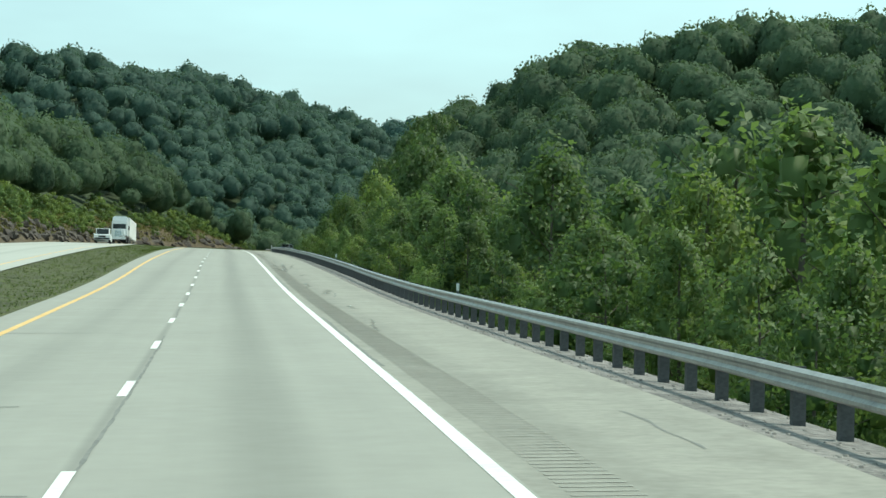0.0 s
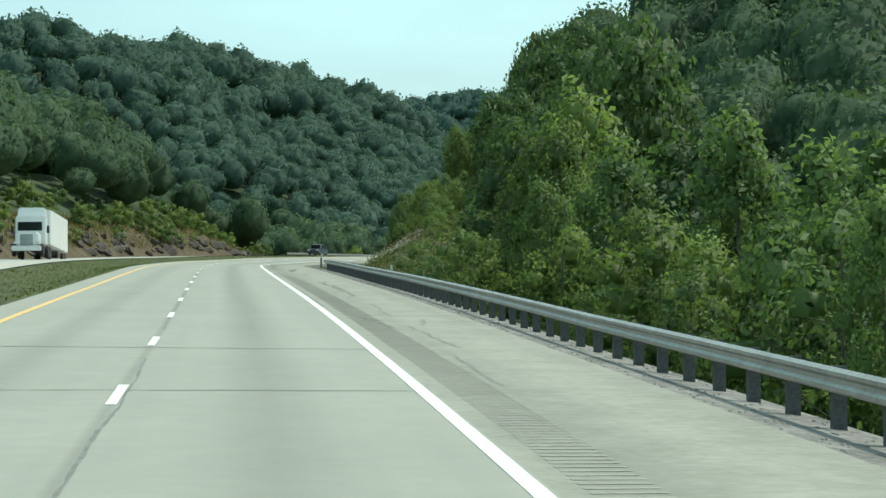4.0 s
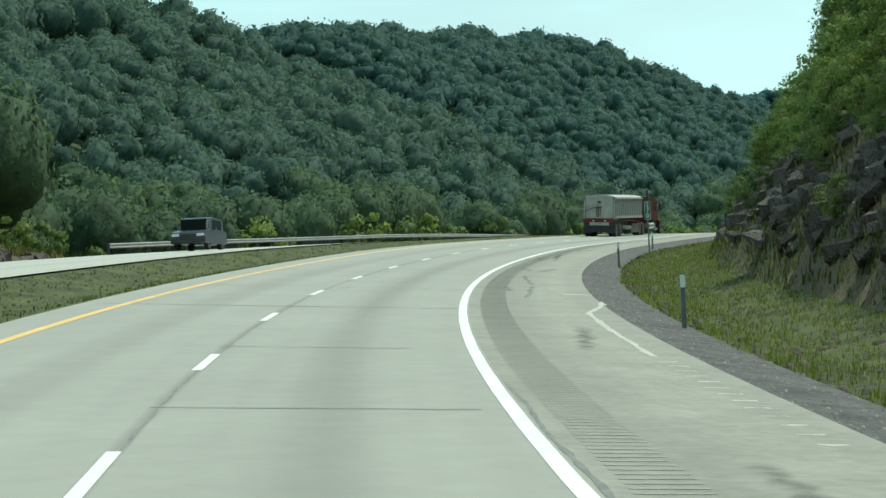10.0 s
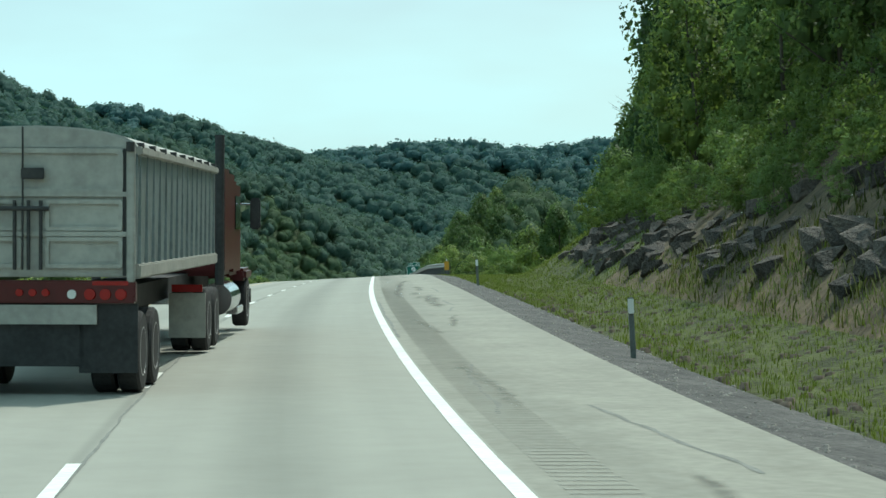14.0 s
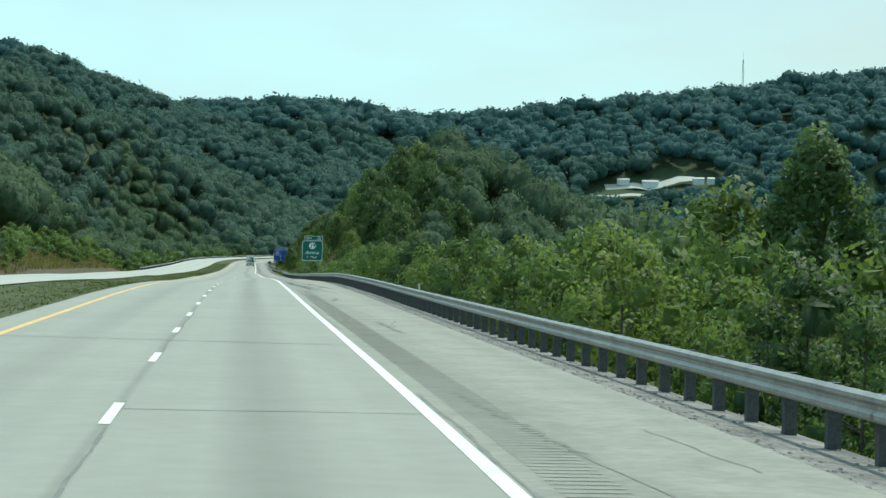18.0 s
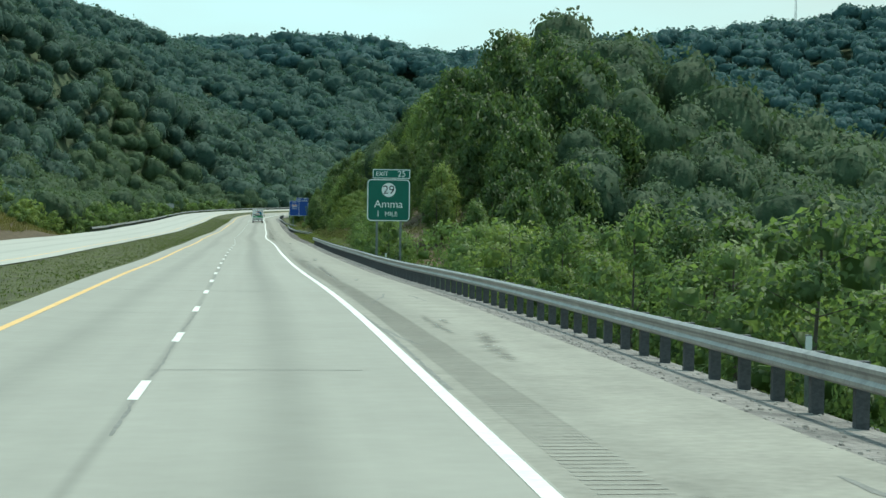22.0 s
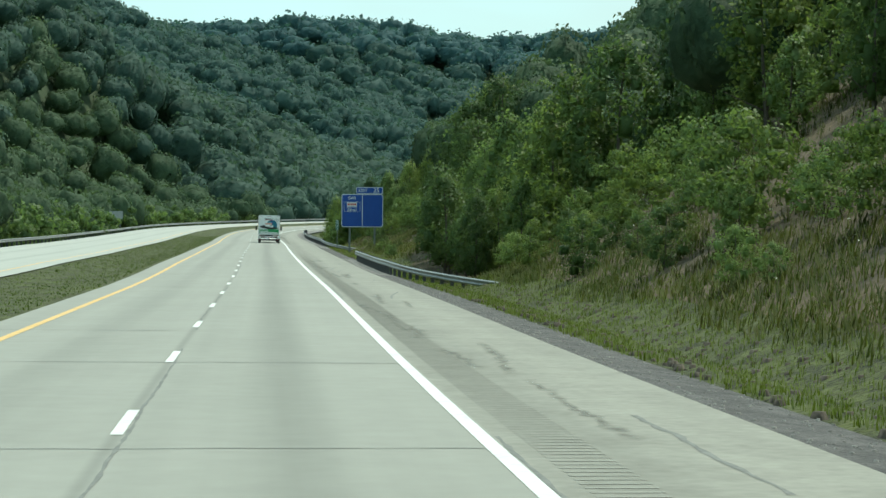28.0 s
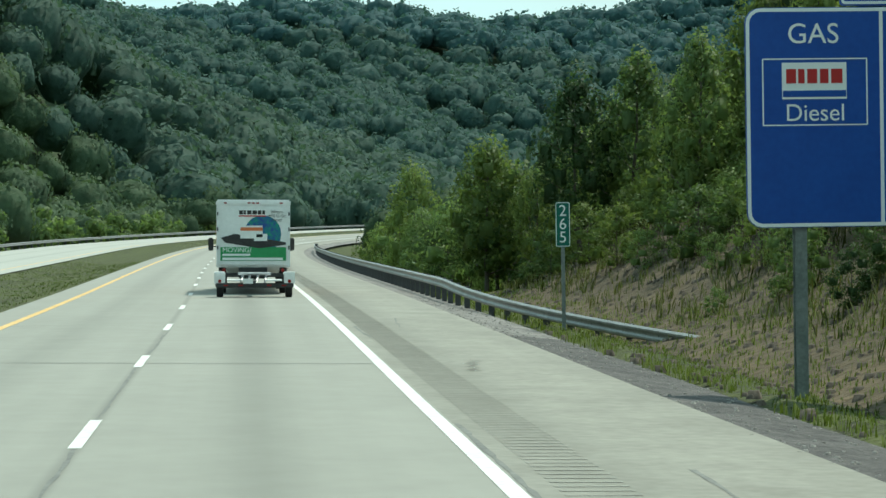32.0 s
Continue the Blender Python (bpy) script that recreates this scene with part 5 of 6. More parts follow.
M_STAIN = film("dark_stain", (0.10, 0.097, 0.085), (0.17, 0.165, 0.145), 0.5)
M_SKID = film("tyre_rubber_mark", (0.085, 0.085, 0.078), (0.15, 0.148, 0.135), 0.65)
M_PATCH = mat("pale_concrete_patch", (0.40, 0.39, 0.35), (0.52, 0.51, 0.46), scale=1.2, rough=0.85)


def streak(name, s, o, length, swing, width, material, seed, label):
    """A ragged thin film on the paving that runs along the road and swings sideways."""
    ob = crack(s, o, length, math.degrees(math.atan2(swing, length)), width, seed, road, name)
    ob.data = ob.data.copy()
    ob.data.materials.clear()
    ob.data.materials.append(material)
    ob["label"] = label


for j in range(110):
    streak("stain", cr.uniform(120, 1400), cr.uniform(2.6, 3.6), cr.uniform(2, 12), cr.uniform(-0.5, 0.5), cr.uniform(0.2, 0.6), M_STAIN, 900 + j, "dark oily stain on the shoulder")
for s0, o0, ln, sw, w_ in ((872, 3.9, 50, -1.8, 0.5), (876, 3.3, 44, -1.2, 0.55), (880, 3.0, 40, -0.9, 0.45), (884, 4.3, 30, -1.3, 0.4), (690, 2.6, 30, 0.5, 0.5), (1010, 2.7, 34, 0.4, 0.5), (225, 2.7, 26, 0.5, 0.5)):
    streak("skid_mark", s0, o0, ln, sw, w_, M_SKID, int(s0), "dark tyre skid mark across the shoulder")
# spilt pale paint along the shoulder's outer half
def spill(s, o, length, turn, width, seed):
    ob = crack(s, o, length, turn, width, seed, road, "paint_spill")
    ob.data.materials.clear()
    ob.data.materials.append(M_PATCH)
    ob["label"] = "pale spilt paint line on the shoulder"


spill(534.4, 4.25, 0.72, 90, 0.55, 41)
spill(524, 4.4, 6, 5.7, 0.16, 42)
spill(510.5, 4.38, 13.5, 0.1, 0.13, 43)
for k in range(13):
    spill(498.6 + k * 0.9, 4.33 + cr.uniform(-0.03, 0.03), 0.28, 90, 0.14, 44 + k)

# clods of dark earth and stones in the verge
gs, go = scatter(3400, (1378, 1430, 7.5, 12.5), (1378, 1430, 7.5, 12.5), (460, 700, 6.3, 9.8), (1150, 1290, 6.3, 9), (1336, 1400, 6.2, 9))
cx0, cy0, cz0 = land(gs, go)
sr = gr.uniform(0.02, 0.085, len(gs))
ang = gr.uniform(0, 6.28, len(gs))
cx_, sx_ = np.cos(ang)[:, None], np.sin(ang)[:, None]
sv = np.stack([(cub[:, 0] * cx_ - cub[:, 1] * sx_) * 1.3, (cub[:, 0] * sx_ + cub[:, 1] * cx_), np.broadcast_to(cub[:, 2], (len(gs), 8))], -1) * sr[:, None, None] + np.stack([cx0, cy0, cz0], -1)[:, None, :]
sq = (np.array([(4, 5, 6, 7), (0, 1, 5, 4), (1, 2, 6, 5), (2, 3, 7, 6), (3, 0, 4, 7)])[None] + (np.arange(len(gs)) * 8)[:, None, None]).reshape(-1, 4)
M_CLOD = mat("earth_clod", (0.035, 0.028, 0.022), (0.16, 0.13, 0.10), scale=3, rough=1.0, spread=0.5)
tagged(new("earth_clods", quads_mesh("earth_clods", sv.reshape(-1, 3) * S, sq, M_CLOD)), "dark clods of earth and stones in the verge", "earth", kind="stuff")

# ---- cleared bench with sheds on the far hillside ----
def bench(name, x0, y0, x1, y1, deep, material, label):
    a, b = np.array([x0, y0], float), np.array([x1, y1], float)
    n_ = np.array([b[1] - a[1], a[0] - b[0]]) / np.hypot(*(b - a))
    top = []
    for u in np.linspace(0, 1, 7):
        for v in (-deep / 2, deep / 2):
            p = a + (b - a) * u - n_ * v
            top.append((p[0], p[1], float(hills(p[0], p[1], 8.0)) + 1.2))
    i = np.arange(6)[:, None] * 2
    q = np.concatenate([i, i + 2, i + 3, i + 1], 1)
    return tagged(new(name, quads_mesh(name, np.array(top) * S, q, material)), label, "clearing", kind="structure")


bench("far_road", 1068, 2061, 1108, 2040, 6, M_OPP, "pale road on the far hillside")
bench("far_yard", 1090, 2073, 1150, 2041, 9, M_PATCH, "pale gravel yard on the far hillside")
M_SHED = mat("pale_shed_siding", (0.55, 0.56, 0.55), (0.70, 0.71, 0.70), scale=0.5, rough=0.7)
M_SHEDROOF = mat("grey_metal_roof", (0.30, 0.31, 0.32), (0.42, 0.43, 0.44), scale=0.5, rough=0.6)
for k, (x, y, w_, h_) in enumerate(((1104, 2069, 9, 3), (1122, 2059, 12, 3.4), (1146, 2031, 8, 3.2), (1153, 2025, 5, 3))):
    ob = holder("shed", Matrix.LocRotScale(Vector((x, y, float(hills(x, y, 8.0)) + 1.2)) * S, Euler((0, 0, -0.55)), None), "low pale shed on the far hillside yard", "shed", "sheds on the far hillside")
    part("wall", boxed(-w_ / 2, w_ / 2, -3, 3, -1.2, h_), M_SHED, ob)
    bm = bmesh.new()
    loft(bm, [[(-w_ / 2 - 0.3, -3.4, h_), (-w_ / 2 - 0.3, 0, h_ + 1.3), (-w_ / 2 - 0.3, 3.4, h_)], [(w_ / 2 + 0.3, -3.4, h_), (w_ / 2 + 0.3, 0, h_ + 1.3), (w_ / 2 + 0.3, 3.4, h_)]])
    part("roof", bm, M_SHEDROOF, ob, "grey metal roof")

# ---- vehicles ----
M_TYRE = mat("tyre_rubber", (0.012, 0.012, 0.013), (0.035, 0.035, 0.036), scale=4, rough=0.85)
M_RIM = mat("dull_alloy", (0.38, 0.38, 0.38), (0.55, 0.55, 0.55), scale=4, rough=0.4, metal=0.7)
M_TUB = mat("pale_painted_steel", (0.28, 0.275, 0.25), (0.42, 0.415, 0.375), scale=1.2, rough=0.6, spread=0.45)
M_TUBSIDE = mat("aluminium_siding", (0.20, 0.235, 0.24), (0.33, 0.38, 0.385), scale=1.5, rough=0.4, metal=0.4)
M_TARP = mat("grey_tarpaulin", (0.30, 0.30, 0.28), (0.44, 0.44, 0.41), scale=1.5, rough=0.8)
M_MAROON = mat("maroon_paint", (0.065, 0.008, 0.010), (0.10, 0.013, 0.016), scale=1, rough=0.3)
M_CHROME = plain("chrome", (0.62, 0.62, 0.63), 0.18, 1.0)
M_BLACK = mat("black_rubber_flap", (0.016, 0.017, 0.018), (0.04, 0.041, 0.043), scale=2, rough=0.8)
M_FRAME = mat("dark_chassis", (0.02, 0.02, 0.021), (0.05, 0.05, 0.05), scale=2, rough=0.7)
M_LAMP = plain("red_lamp_lens", (0.30, 0.012, 0.012), 0.25)
M_CLEAR = plain("clear_lamp_lens", (0.7, 0.7, 0.68), 0.15)
M_GLASS = plain("dark_window_glass", (0.012, 0.016, 0.018), 0.08)
M_BOXWHITE = mat("white_fibreglass", (0.72, 0.73, 0.72), (0.84, 0.85, 0.84), scale=1.2, rough=0.45)
M_ORANGE = plain("orange_decal", (0.62, 0.16, 0.05), 0.45)
M_DECALBLUE = mat("blue_green_globe_decal", (0.01, 0.06, 0.28), (0.01, 0.27, 0.16), scale=1.0, rough=0.45, spread=0.25)
M_DECALGREEN = mat("green_decal", (0.02, 0.24, 0.07), (0.03, 0.30, 0.10), scale=1, rough=0.45)
M_WHITEPAINT = mat("white_car_paint", (0.70, 0.71, 0.71), (0.80, 0.81, 0.81), scale=1, rough=0.3)
M_BLUEGREY = mat("blue_grey_car_paint", (0.03, 0.045, 0.06), (0.05, 0.07, 0.09), scale=1, rough=0.3)


def wheel(ob, x, y, r, w, out, name="wheel"):
    """A wheel > tyre, rim; out: +1 or -1, the side its face looks to."""
    hub = new(name)
    hub.parent = ob
    hub.matrix_basis = pose(x, y, r)
    bm = bmesh.new()
    prof = [(-w / 2, r * 0.62), (-w / 2, r * 0.93), (-w / 2 * 0.75, r), (w / 2 * 0.75, r), (w / 2, r * 0.93), (w / 2, r * 0.62)]
    n = 28
    loft(bm, [[(px, pr * math.cos(2 * math.pi * k / n), pr * math.sin(2 * math.pi * k / n)) for k in range(n)] for px, pr in prof], True)
    part("tyre", bm, M_TYRE, hub)
    bm = bmesh.new()
    prof = [(w / 2 * 0.98, r * 0.63), (w / 2 * 1.02, r * 0.58), (w / 2 * 0.55, r * 0.5), (w / 2 * 0.6, r * 0.3), (w / 2 * 0.95, r * 0.22), (w / 2 * 0.95, r * 0.02)]
    loft(bm, [[(px * out, pr * math.cos(2 * math.pi * k / n), pr * math.sin(2 * math.pi * k / n)) for k in range(n)] for px, pr in prof], True)
    part("rim", bm, M_RIM, hub)
    return hub


def lamp(ob, x, y, z, r, material, name="tail_lamp"):
    part(name, tubed((x, y, z), (x, y - 0.035, z), r, r * 0.92, 14), material, ob)


# dump-trailer truck, seen from behind; +y is ahead
tk = holder("dump_truck", stand(652.0, -3.08, turn=-3.2), "maroon semi truck with a pale steel tarpaulin-covered dump trailer", "truck")
L_ = 10.2
bm = bmesh.new()
loft(bm, [[(x, y, z) for x, z in ((-1.24, 1.48), (1.24, 1.48), (1.27, 3.02), (-1.27, 3.02))] for y in (0.0, L_)])
body = part("trailer_tub", bm, M_TUBSIDE, tk, "ribbed aluminium tub")
for k in range(15):
    for sg in (-1, 1):
        y = 0.25 + k * (L_ - 0.5) / 14
        part("rib", boxed(sg * 1.25 - 0.035, sg * 1.25 + 0.035, y - 0.045, y + 0.045, 1.62, 2.98), M_TUBSIDE, body)
for sg in (-1, 1):
    part("top_rail", boxed(sg * 1.27 - 0.06, sg * 1.27 + 0.06, -0.02, L_, 2.96, 3.07, 0.02), M_TUB, body, "pale top rail")
    part("side_sill", boxed(sg * 1.24 - 0.07, sg * 1.24 + 0.07, -0.02, L_, 1.44, 1.62, 0.02), M_TUB, body, "pale lower sill")
bm = bmesh.new()
loft(bm, [[(1.27 * math.cos(math.pi * k / 12), y, 3.06 + 0.26 * math.sin(math.pi * k / 12)) for k in range(13)] + [(-1.2, y, 3.04), (1.2, y, 3.04)] for y in (-0.03, L_ * 0.5, L_)])
tarp = part("tarpaulin", bm, M_TARP, tk, "grey arched tarpaulin")
for k in range(9):
    y = 0.2 + k * 1.2
    part("tarp_strap", boxed(1.12, 1.32, y - 0.05, y + 0.05, 3.02, 3.12), M_FRAME, tarp, "dark strap")
gate = part("tailgate", boxed(-1.22, 1.22, -0.06, 0.0, 1.46, 3.06, 0.015), M_TUB, tk, "pale steel tailgate")
bm = bmesh.new()
loft(bm, [[(1.22 * math.cos(math.pi * k / 12), y, 3.05 + 0.25 * math.sin(math.pi * k / 12)) for k in range(13)] for y in (-0.06, 0.0)])
part("gate_top", bm, M_TUB, gate)
for sg in (-1, 1):
    part("gate_gap", boxed(sg * 1.115 - 0.02, sg * 1.115 + 0.02, -0.075, -0.055, 1.48, 3.04), M_FRAME, gate, "dark gap")
    part("gate_hinge", tubed((sg * 1.2, -0.16, 3.0), (sg * 1.2, -0.16, 3.12), 0.05), M_FRAME, gate, "dark hinge pin")
    part("gate_post", boxed(sg * 1.2 - 0.05, sg * 1.2 + 0.05, -0.13, -0.04, 1.40, 3.08, 0.015), M_TUB, gate)
    part("gate_panel_frame", rim(0.95, 0.38, 0.04, 0.05, -0.10, -0.06, sg * 0.62, 2.22), M_TUB, gate)
    part("gate_panel_frame", rim(0.95, 0.38, 0.04, 0.05, -0.10, -0.06, sg * 0.62, 1.76), M_TUB, gate)
part("gate_panel_frame", rim(2.2, 0.56, 0.08, 0.06, -0.10, -0.06, 0, 2.76), M_TUB, gate)
for z in (2.48, 1.99):
    part("gate_rail", boxed(-1.15, 1.15, -0.10, -0.06, z - 0.03, z + 0.03), M_TUB, gate)
part("gate_rod", tubed((-0.12, -0.14, 1.55), (-0.12, -0.14, 3.3), 0.012), M_FRAME, gate, "dark rod")
for x in (-0.22, -0.05, 0.1):
    part("gate_rod", tubed((x, -0.13, 1.55), (x, -0.13, 2.4), 0.022), M_FRAME, gate, "dark latch rod")
part("gate_lever", tubed((-1.1, -0.15, 1.98), (-0.4, -0.15, 2.3), 0.028), M_FRAME, gate, "dark tarp crank arm")
part("gate_lever", tubed((-0.4, -0.15, 2.3), (0.2, -0.15, 2.3), 0.028), M_FRAME, gate, "dark tarp crank arm")
part("gate_plate", boxed(-0.14, 0.14, -0.16, -0.10, 2.66, 2.80, 0.01), M_FRAME, gate, "small dark bracket")
bar = part("rear_bumper", boxed(-1.26, 1.26, -0.12, 0.05, 1.14, 1.42, 0.02), M_MAROON, tk, "maroon bumper beam with red lamps")
for sg in (-1, 1):
    for j in range(3):
        lamp(bar, sg * (1.08 - 0.19 * j), -0.12, 1.25, 0.075, M_LAMP)
    lamp(bar, sg * 0.48, -0.12, 1.25, 0.06, M_CLEAR)
    part("reflective_tape", boxed(sg * 0.95 - 0.22, sg * 0.95 + 0.22, -0.126, -0.12, 1.36, 1.41), M_LAMP, bar, "red and white tape")
for x in (-0.16, 0.0, 0.16):
    lamp(bar, x, -0.12, 1.27, 0.05, M_LAMP, "marker_lamp")
part("licence_panel", boxed(-0.78, 0.78, -0.10, -0.05, 0.88, 1.12), M_TUB, tk, "pale lower apron")
for x0, x1, z0 in ((-1.28, -0.56, 0.28), (-0.7, 0.62, 0.36), (0.56, 1.28, 0.28)):
    part("mud_flap", boxed(x0, x1, -0.05 if x0 < -0.65 or x0 > 0.5 else -0.09, -0.02 if x0 < -0.65 or x0 > 0.5 else -0.06, z0, 1.13), M_BLACK, tk, "black rubber mud flap")
part("chassis", boxed(-0.5, 0.5, 0.1, 17.0, 0.85, 1.2), M_FRAME, tk, "dark chassis")
for sg in (-1, 1):
    for y in (0.65, 1.95):
        wheel(tk, sg * 1.12, y, 0.51, 0.28, sg)
        wheel(tk, sg * 0.80, y, 0.51, 0.28, sg)
    for y in (9.5, 10.85):
        wheel(tk, sg * 1.10, y, 0.51, 0.28, sg)
        wheel(tk, sg * 0.78, y, 0.51, 0.28, sg)
    wheel(tk, sg * 1.05, 18.2, 0.51, 0.30, sg)
    part("tractor_flap", boxed(sg * 0.95 - 0.30, sg * 0.95 + 0.30, 8.75, 8.78, 0.25, 0.98), M_TUB, tk, "pale mud flap with a chrome bar")
    part("tractor_lamp", boxed(sg * 0.95 - 0.25, sg * 0.95 + 0.25, 8.72, 8.80, 1.0, 1.12), M_LAMP, tk)
    part("exhaust_pipe", tubed((sg * 1.12, 12.7, 1.0), (sg * 1.12, 12.7, 3.72), 0.085), M_FRAME, tk, "dark upright exhaust stack")
    part("fuel_tank", tubed((sg * 1.0, 13.2, 0.72), (sg * 1.0, 15.2, 0.72), 0.3, None, 20), M_CHROME, tk, "chrome fuel tank")
    part("mirror", boxed(sg * 1.5 - 0.1, sg * 1.5 + 0.1, 16.2, 16.32, 2.0, 2.62, 0.03), M_FRAME, tk, "black side mirror")
    part("mirror_arm", tubed((sg * 1.2, 16.3, 2.5), (sg * 1.5, 16.26, 2.5), 0.02), M_CHROME, tk)
    part("front_fender", boxed(sg * 1.02 - 0.2, sg * 1.02 + 0.2, 17.5, 18.95, 0.95, 1.2, 0.06), M_MAROON, tk)
    part("step", boxed(sg * 1.1 - 0.12, sg * 1.1 + 0.12, 15.4, 16.8, 0.35, 0.5, 0.02), M_CHROME, tk, "chrome step")
cab = part("sleeper_cab", boxed(-1.18, 1.18, 13.0, 15.2, 1.15, 3.15, 0.1), M_MAROON, tk, "maroon sleeper cab")
cab2 = part("cab", boxed(-1.15, 1.15, 15.2, 17.0, 1.1, 2.95, 0.08), M_MAROON, tk, "maroon cab")
part("rear_window", boxed(-0.35, 0.35, 12.96, 13.0, 2.2, 2.6), M_GLASS, cab)
for sg in (-1, 1):
    part("side_window", boxed(sg * 1.15 - 0.02, sg * 1.15 + 0.02, 15.6, 16.7, 2.0, 2.65), M_GLASS, cab2)
part("hood", boxed(-0.85, 0.85, 17.0, 19.0, 1.0, 1.95, 0.1, (0.9, 0.96)), M_MAROON, tk, "maroon hood")
part("front_bumper", boxed(-1.2, 1.2, 19.0, 19.2, 0.4, 0.8, 0.05), M_CHROME, tk)

# box moving truck with a tow dolly
mv = holder("moving_truck", stand(1419.4, 0.18), "white box moving truck with a globe decal on its rear door", "truck")
dl = holder("tow_dolly", stand(1419.4, 0.18), "low car-towing dolly with white fenders behind the moving truck", "trailer")
for sg in (-1, 1):
    wheel(dl, sg * 1.06, 0.35, 0.33, 0.21, sg)
    part("fender", boxed(sg * 1.07 - 0.17, sg * 1.07 + 0.17, -0.05, 0.75, 0.68, 0.78, 0.02), M_BOXWHITE, dl, "white fender top")
    part("fender_face", boxed(sg * 1.07 - 0.17, sg * 1.07 + 0.17, -0.07, -0.03, 0.42, 0.74, 0.01), M_BOXWHITE, dl, "white fender face")
    lamp(dl, sg * 1.07, -0.07, 0.5, 0.055, M_LAMP)
    part("wheel_ramp", boxed(sg * 0.58 - 0.27, sg * 0.58 + 0.27, -0.2, 0.9, 0.50, 0.54, 0.01), M_BOXWHITE, dl, "pale wheel tray")
part("cross_beam", boxed(-1.2, 1.2, -0.1, 0.05, 0.30, 0.44, 0.02), M_FRAME, dl)
for x in (-0.95, -0.5, 0.38, 0.83):
    part("reflective_strip", boxed(x, x + 0.14, -0.115, -0.1, 0.35, 0.39), M_LAMP, dl, "red reflective strip")
for x in (-0.42, -0.2, 0.05, 0.3):
    part("ramp_arm", tubed((x, -0.05, 0.42), (x + 0.08, 0.5, 0.74), 0.035), M_RIM, dl, "dull metal ramp arm")
part("winch_bar", tubed((-0.5, 0.3, 0.72), (0.5, 0.3, 0.72), 0.045), M_RIM, dl, "dull metal cross bar")
part("plate_holder", boxed(-0.35, -0.05, -0.12, -0.1, 0.42, 0.58), M_BOXWHITE, dl, "pale blank plate")
part("tongue", boxed(-0.07, 0.07, 0.0, 3.4, 0.38, 0.5), M_FRAME, dl)
part("axle", tubed((-1.0, 0.35, 0.33), (1.0, 0.35, 0.33), 0.05), M_FRAME, dl)
Y0B = 3.6
van = part("box_body", boxed(-1.19, 1.19, Y0B, Y0B + 5.2, 0.86, 3.02, 0.05), M_BOXWHITE, mv, "white cargo box")
part("roof_cap", boxed(-1.21, 1.21, Y0B - 0.03, Y0B + 0.5, 2.84, 3.06, 0.05), M_BOXWHITE, van)
for x in (-0.14, 0.0, 0.14, -0.9, 0.9):
    part("marker_lamp", boxed(x - 0.05, x + 0.05, Y0B - 0.05, Y0B - 0.02, 2.93, 2.97), M_LAMP, van)
for sg in (-1, 1):
    part("door_frame", boxed(sg * 1.14 - 0.05, sg * 1.14 + 0.05, Y0B - 0.05, Y0B, 0.86, 2.86, 0.01), M_BOXWHITE, van)
    for z in (2.6, 2.1, 1.5):
        part("hinge", boxed(sg * 1.15 - 0.02, sg * 1.15 + 0.02, Y0B - 0.08, Y0B - 0.05, z - 0.06, z + 0.06), M_FRAME, van, "small black hinge")
    part("side_stripe", boxed(sg * 1.195 - 0.004, sg * 1.195 + 0.004, Y0B + 0.5, Y0B + 4.8, 1.7, 2.4), M_ORANGE, van, "orange side decal")
    wheel(mv, sg * 1.0, Y0B + 1.2, 0.42, 0.25, sg)
    wheel(mv, sg * 0.98, Y0B + 6.6, 0.42, 0.25, sg)
    part("mirror", boxed(sg * 1.42 - 0.09, sg * 1.42 + 0.09, Y0B + 6.0, Y0B + 6.1, 1.35, 1.80, 0.03), M_FRAME, mv, "black side mirror")
    part("mirror_arm", tubed((sg * 1.1, Y0B + 6.05, 1.5), (sg * 1.4, Y0B + 6.05, 1.5), 0.02), M_FRAME, mv)
    lamp(mv, sg * 0.95, Y0B - 0.06, 0.78, 0.06, M_LAMP)
dec = part("rear_door", boxed(-1.08, 1.08, Y0B - 0.03, Y0B, 0.95, 2.82), M_BOXWHITE, van, "white rear door")
yd = Y0B - 0.034
part("brand_plate", boxed(-0.5, 0.42, yd - 0.004, yd, 2.50, 2.74), M_LEGEND, van, "white plate with black and red bars")
for x0, x1 in ((-0.46, -0.34), (-0.32, -0.24), (-0.2, -0.06), (-0.03, 0.11), (0.14, 0.26), (0.29, 0.38)):
    part("brand_bar", boxed(x0, x1, yd - 0.009, yd - 0.004, 2.58, 2.71), M_DARK, van)
part("brand_bar", boxed(-0.48, 0.40, yd - 0.009, yd - 0.004, 2.51, 2.55), M_RED, van, "red bar")
part("globe", tubed((0.3, yd - 0.006, 1.95), (0.3, yd, 1.95), 0.60, None, 48), M_DECALBLUE, van, "blue and green globe decal")
part("lower_band", boxed(-1.06, 1.06, yd - 0.012, yd - 0.006, 1.08, 1.52), M_DECALGREEN, van, "green decal band")
bm = bmesh.new()
loft(bm, [[(x, y, z) for x, z in ((-1.05, 1.82), (-0.6, 1.95), (1.05, 1.68), (1.05, 1.60), (0.2, 1.48), (-0.9, 1.66))] for y in (yd - 0.012, yd - 0.007)])
part("pictured_road", bm, M_FRAME, van, "dark pictured road")
pic = part("pictured_truck", boxed(-0.42, 0.3, yd - 0.018, yd - 0.012, 1.80, 2.22), M_BOXWHITE, van, "small pictured box truck")
part("pictured_stripe", boxed(-0.42, 0.3, yd - 0.022, yd - 0.018, 2.05, 2.16), M_ORANGE, pic, "orange stripe")
part("pictured_cab", boxed(0.02, 0.45, yd - 0.022, yd - 0.016, 1.72, 1.95), M_LEGEND, pic, "white cab")
part("pictured_glass", boxed(0.10, 0.30, yd - 0.026, yd - 0.022, 1.84, 1.94), M_GLASS, pic)
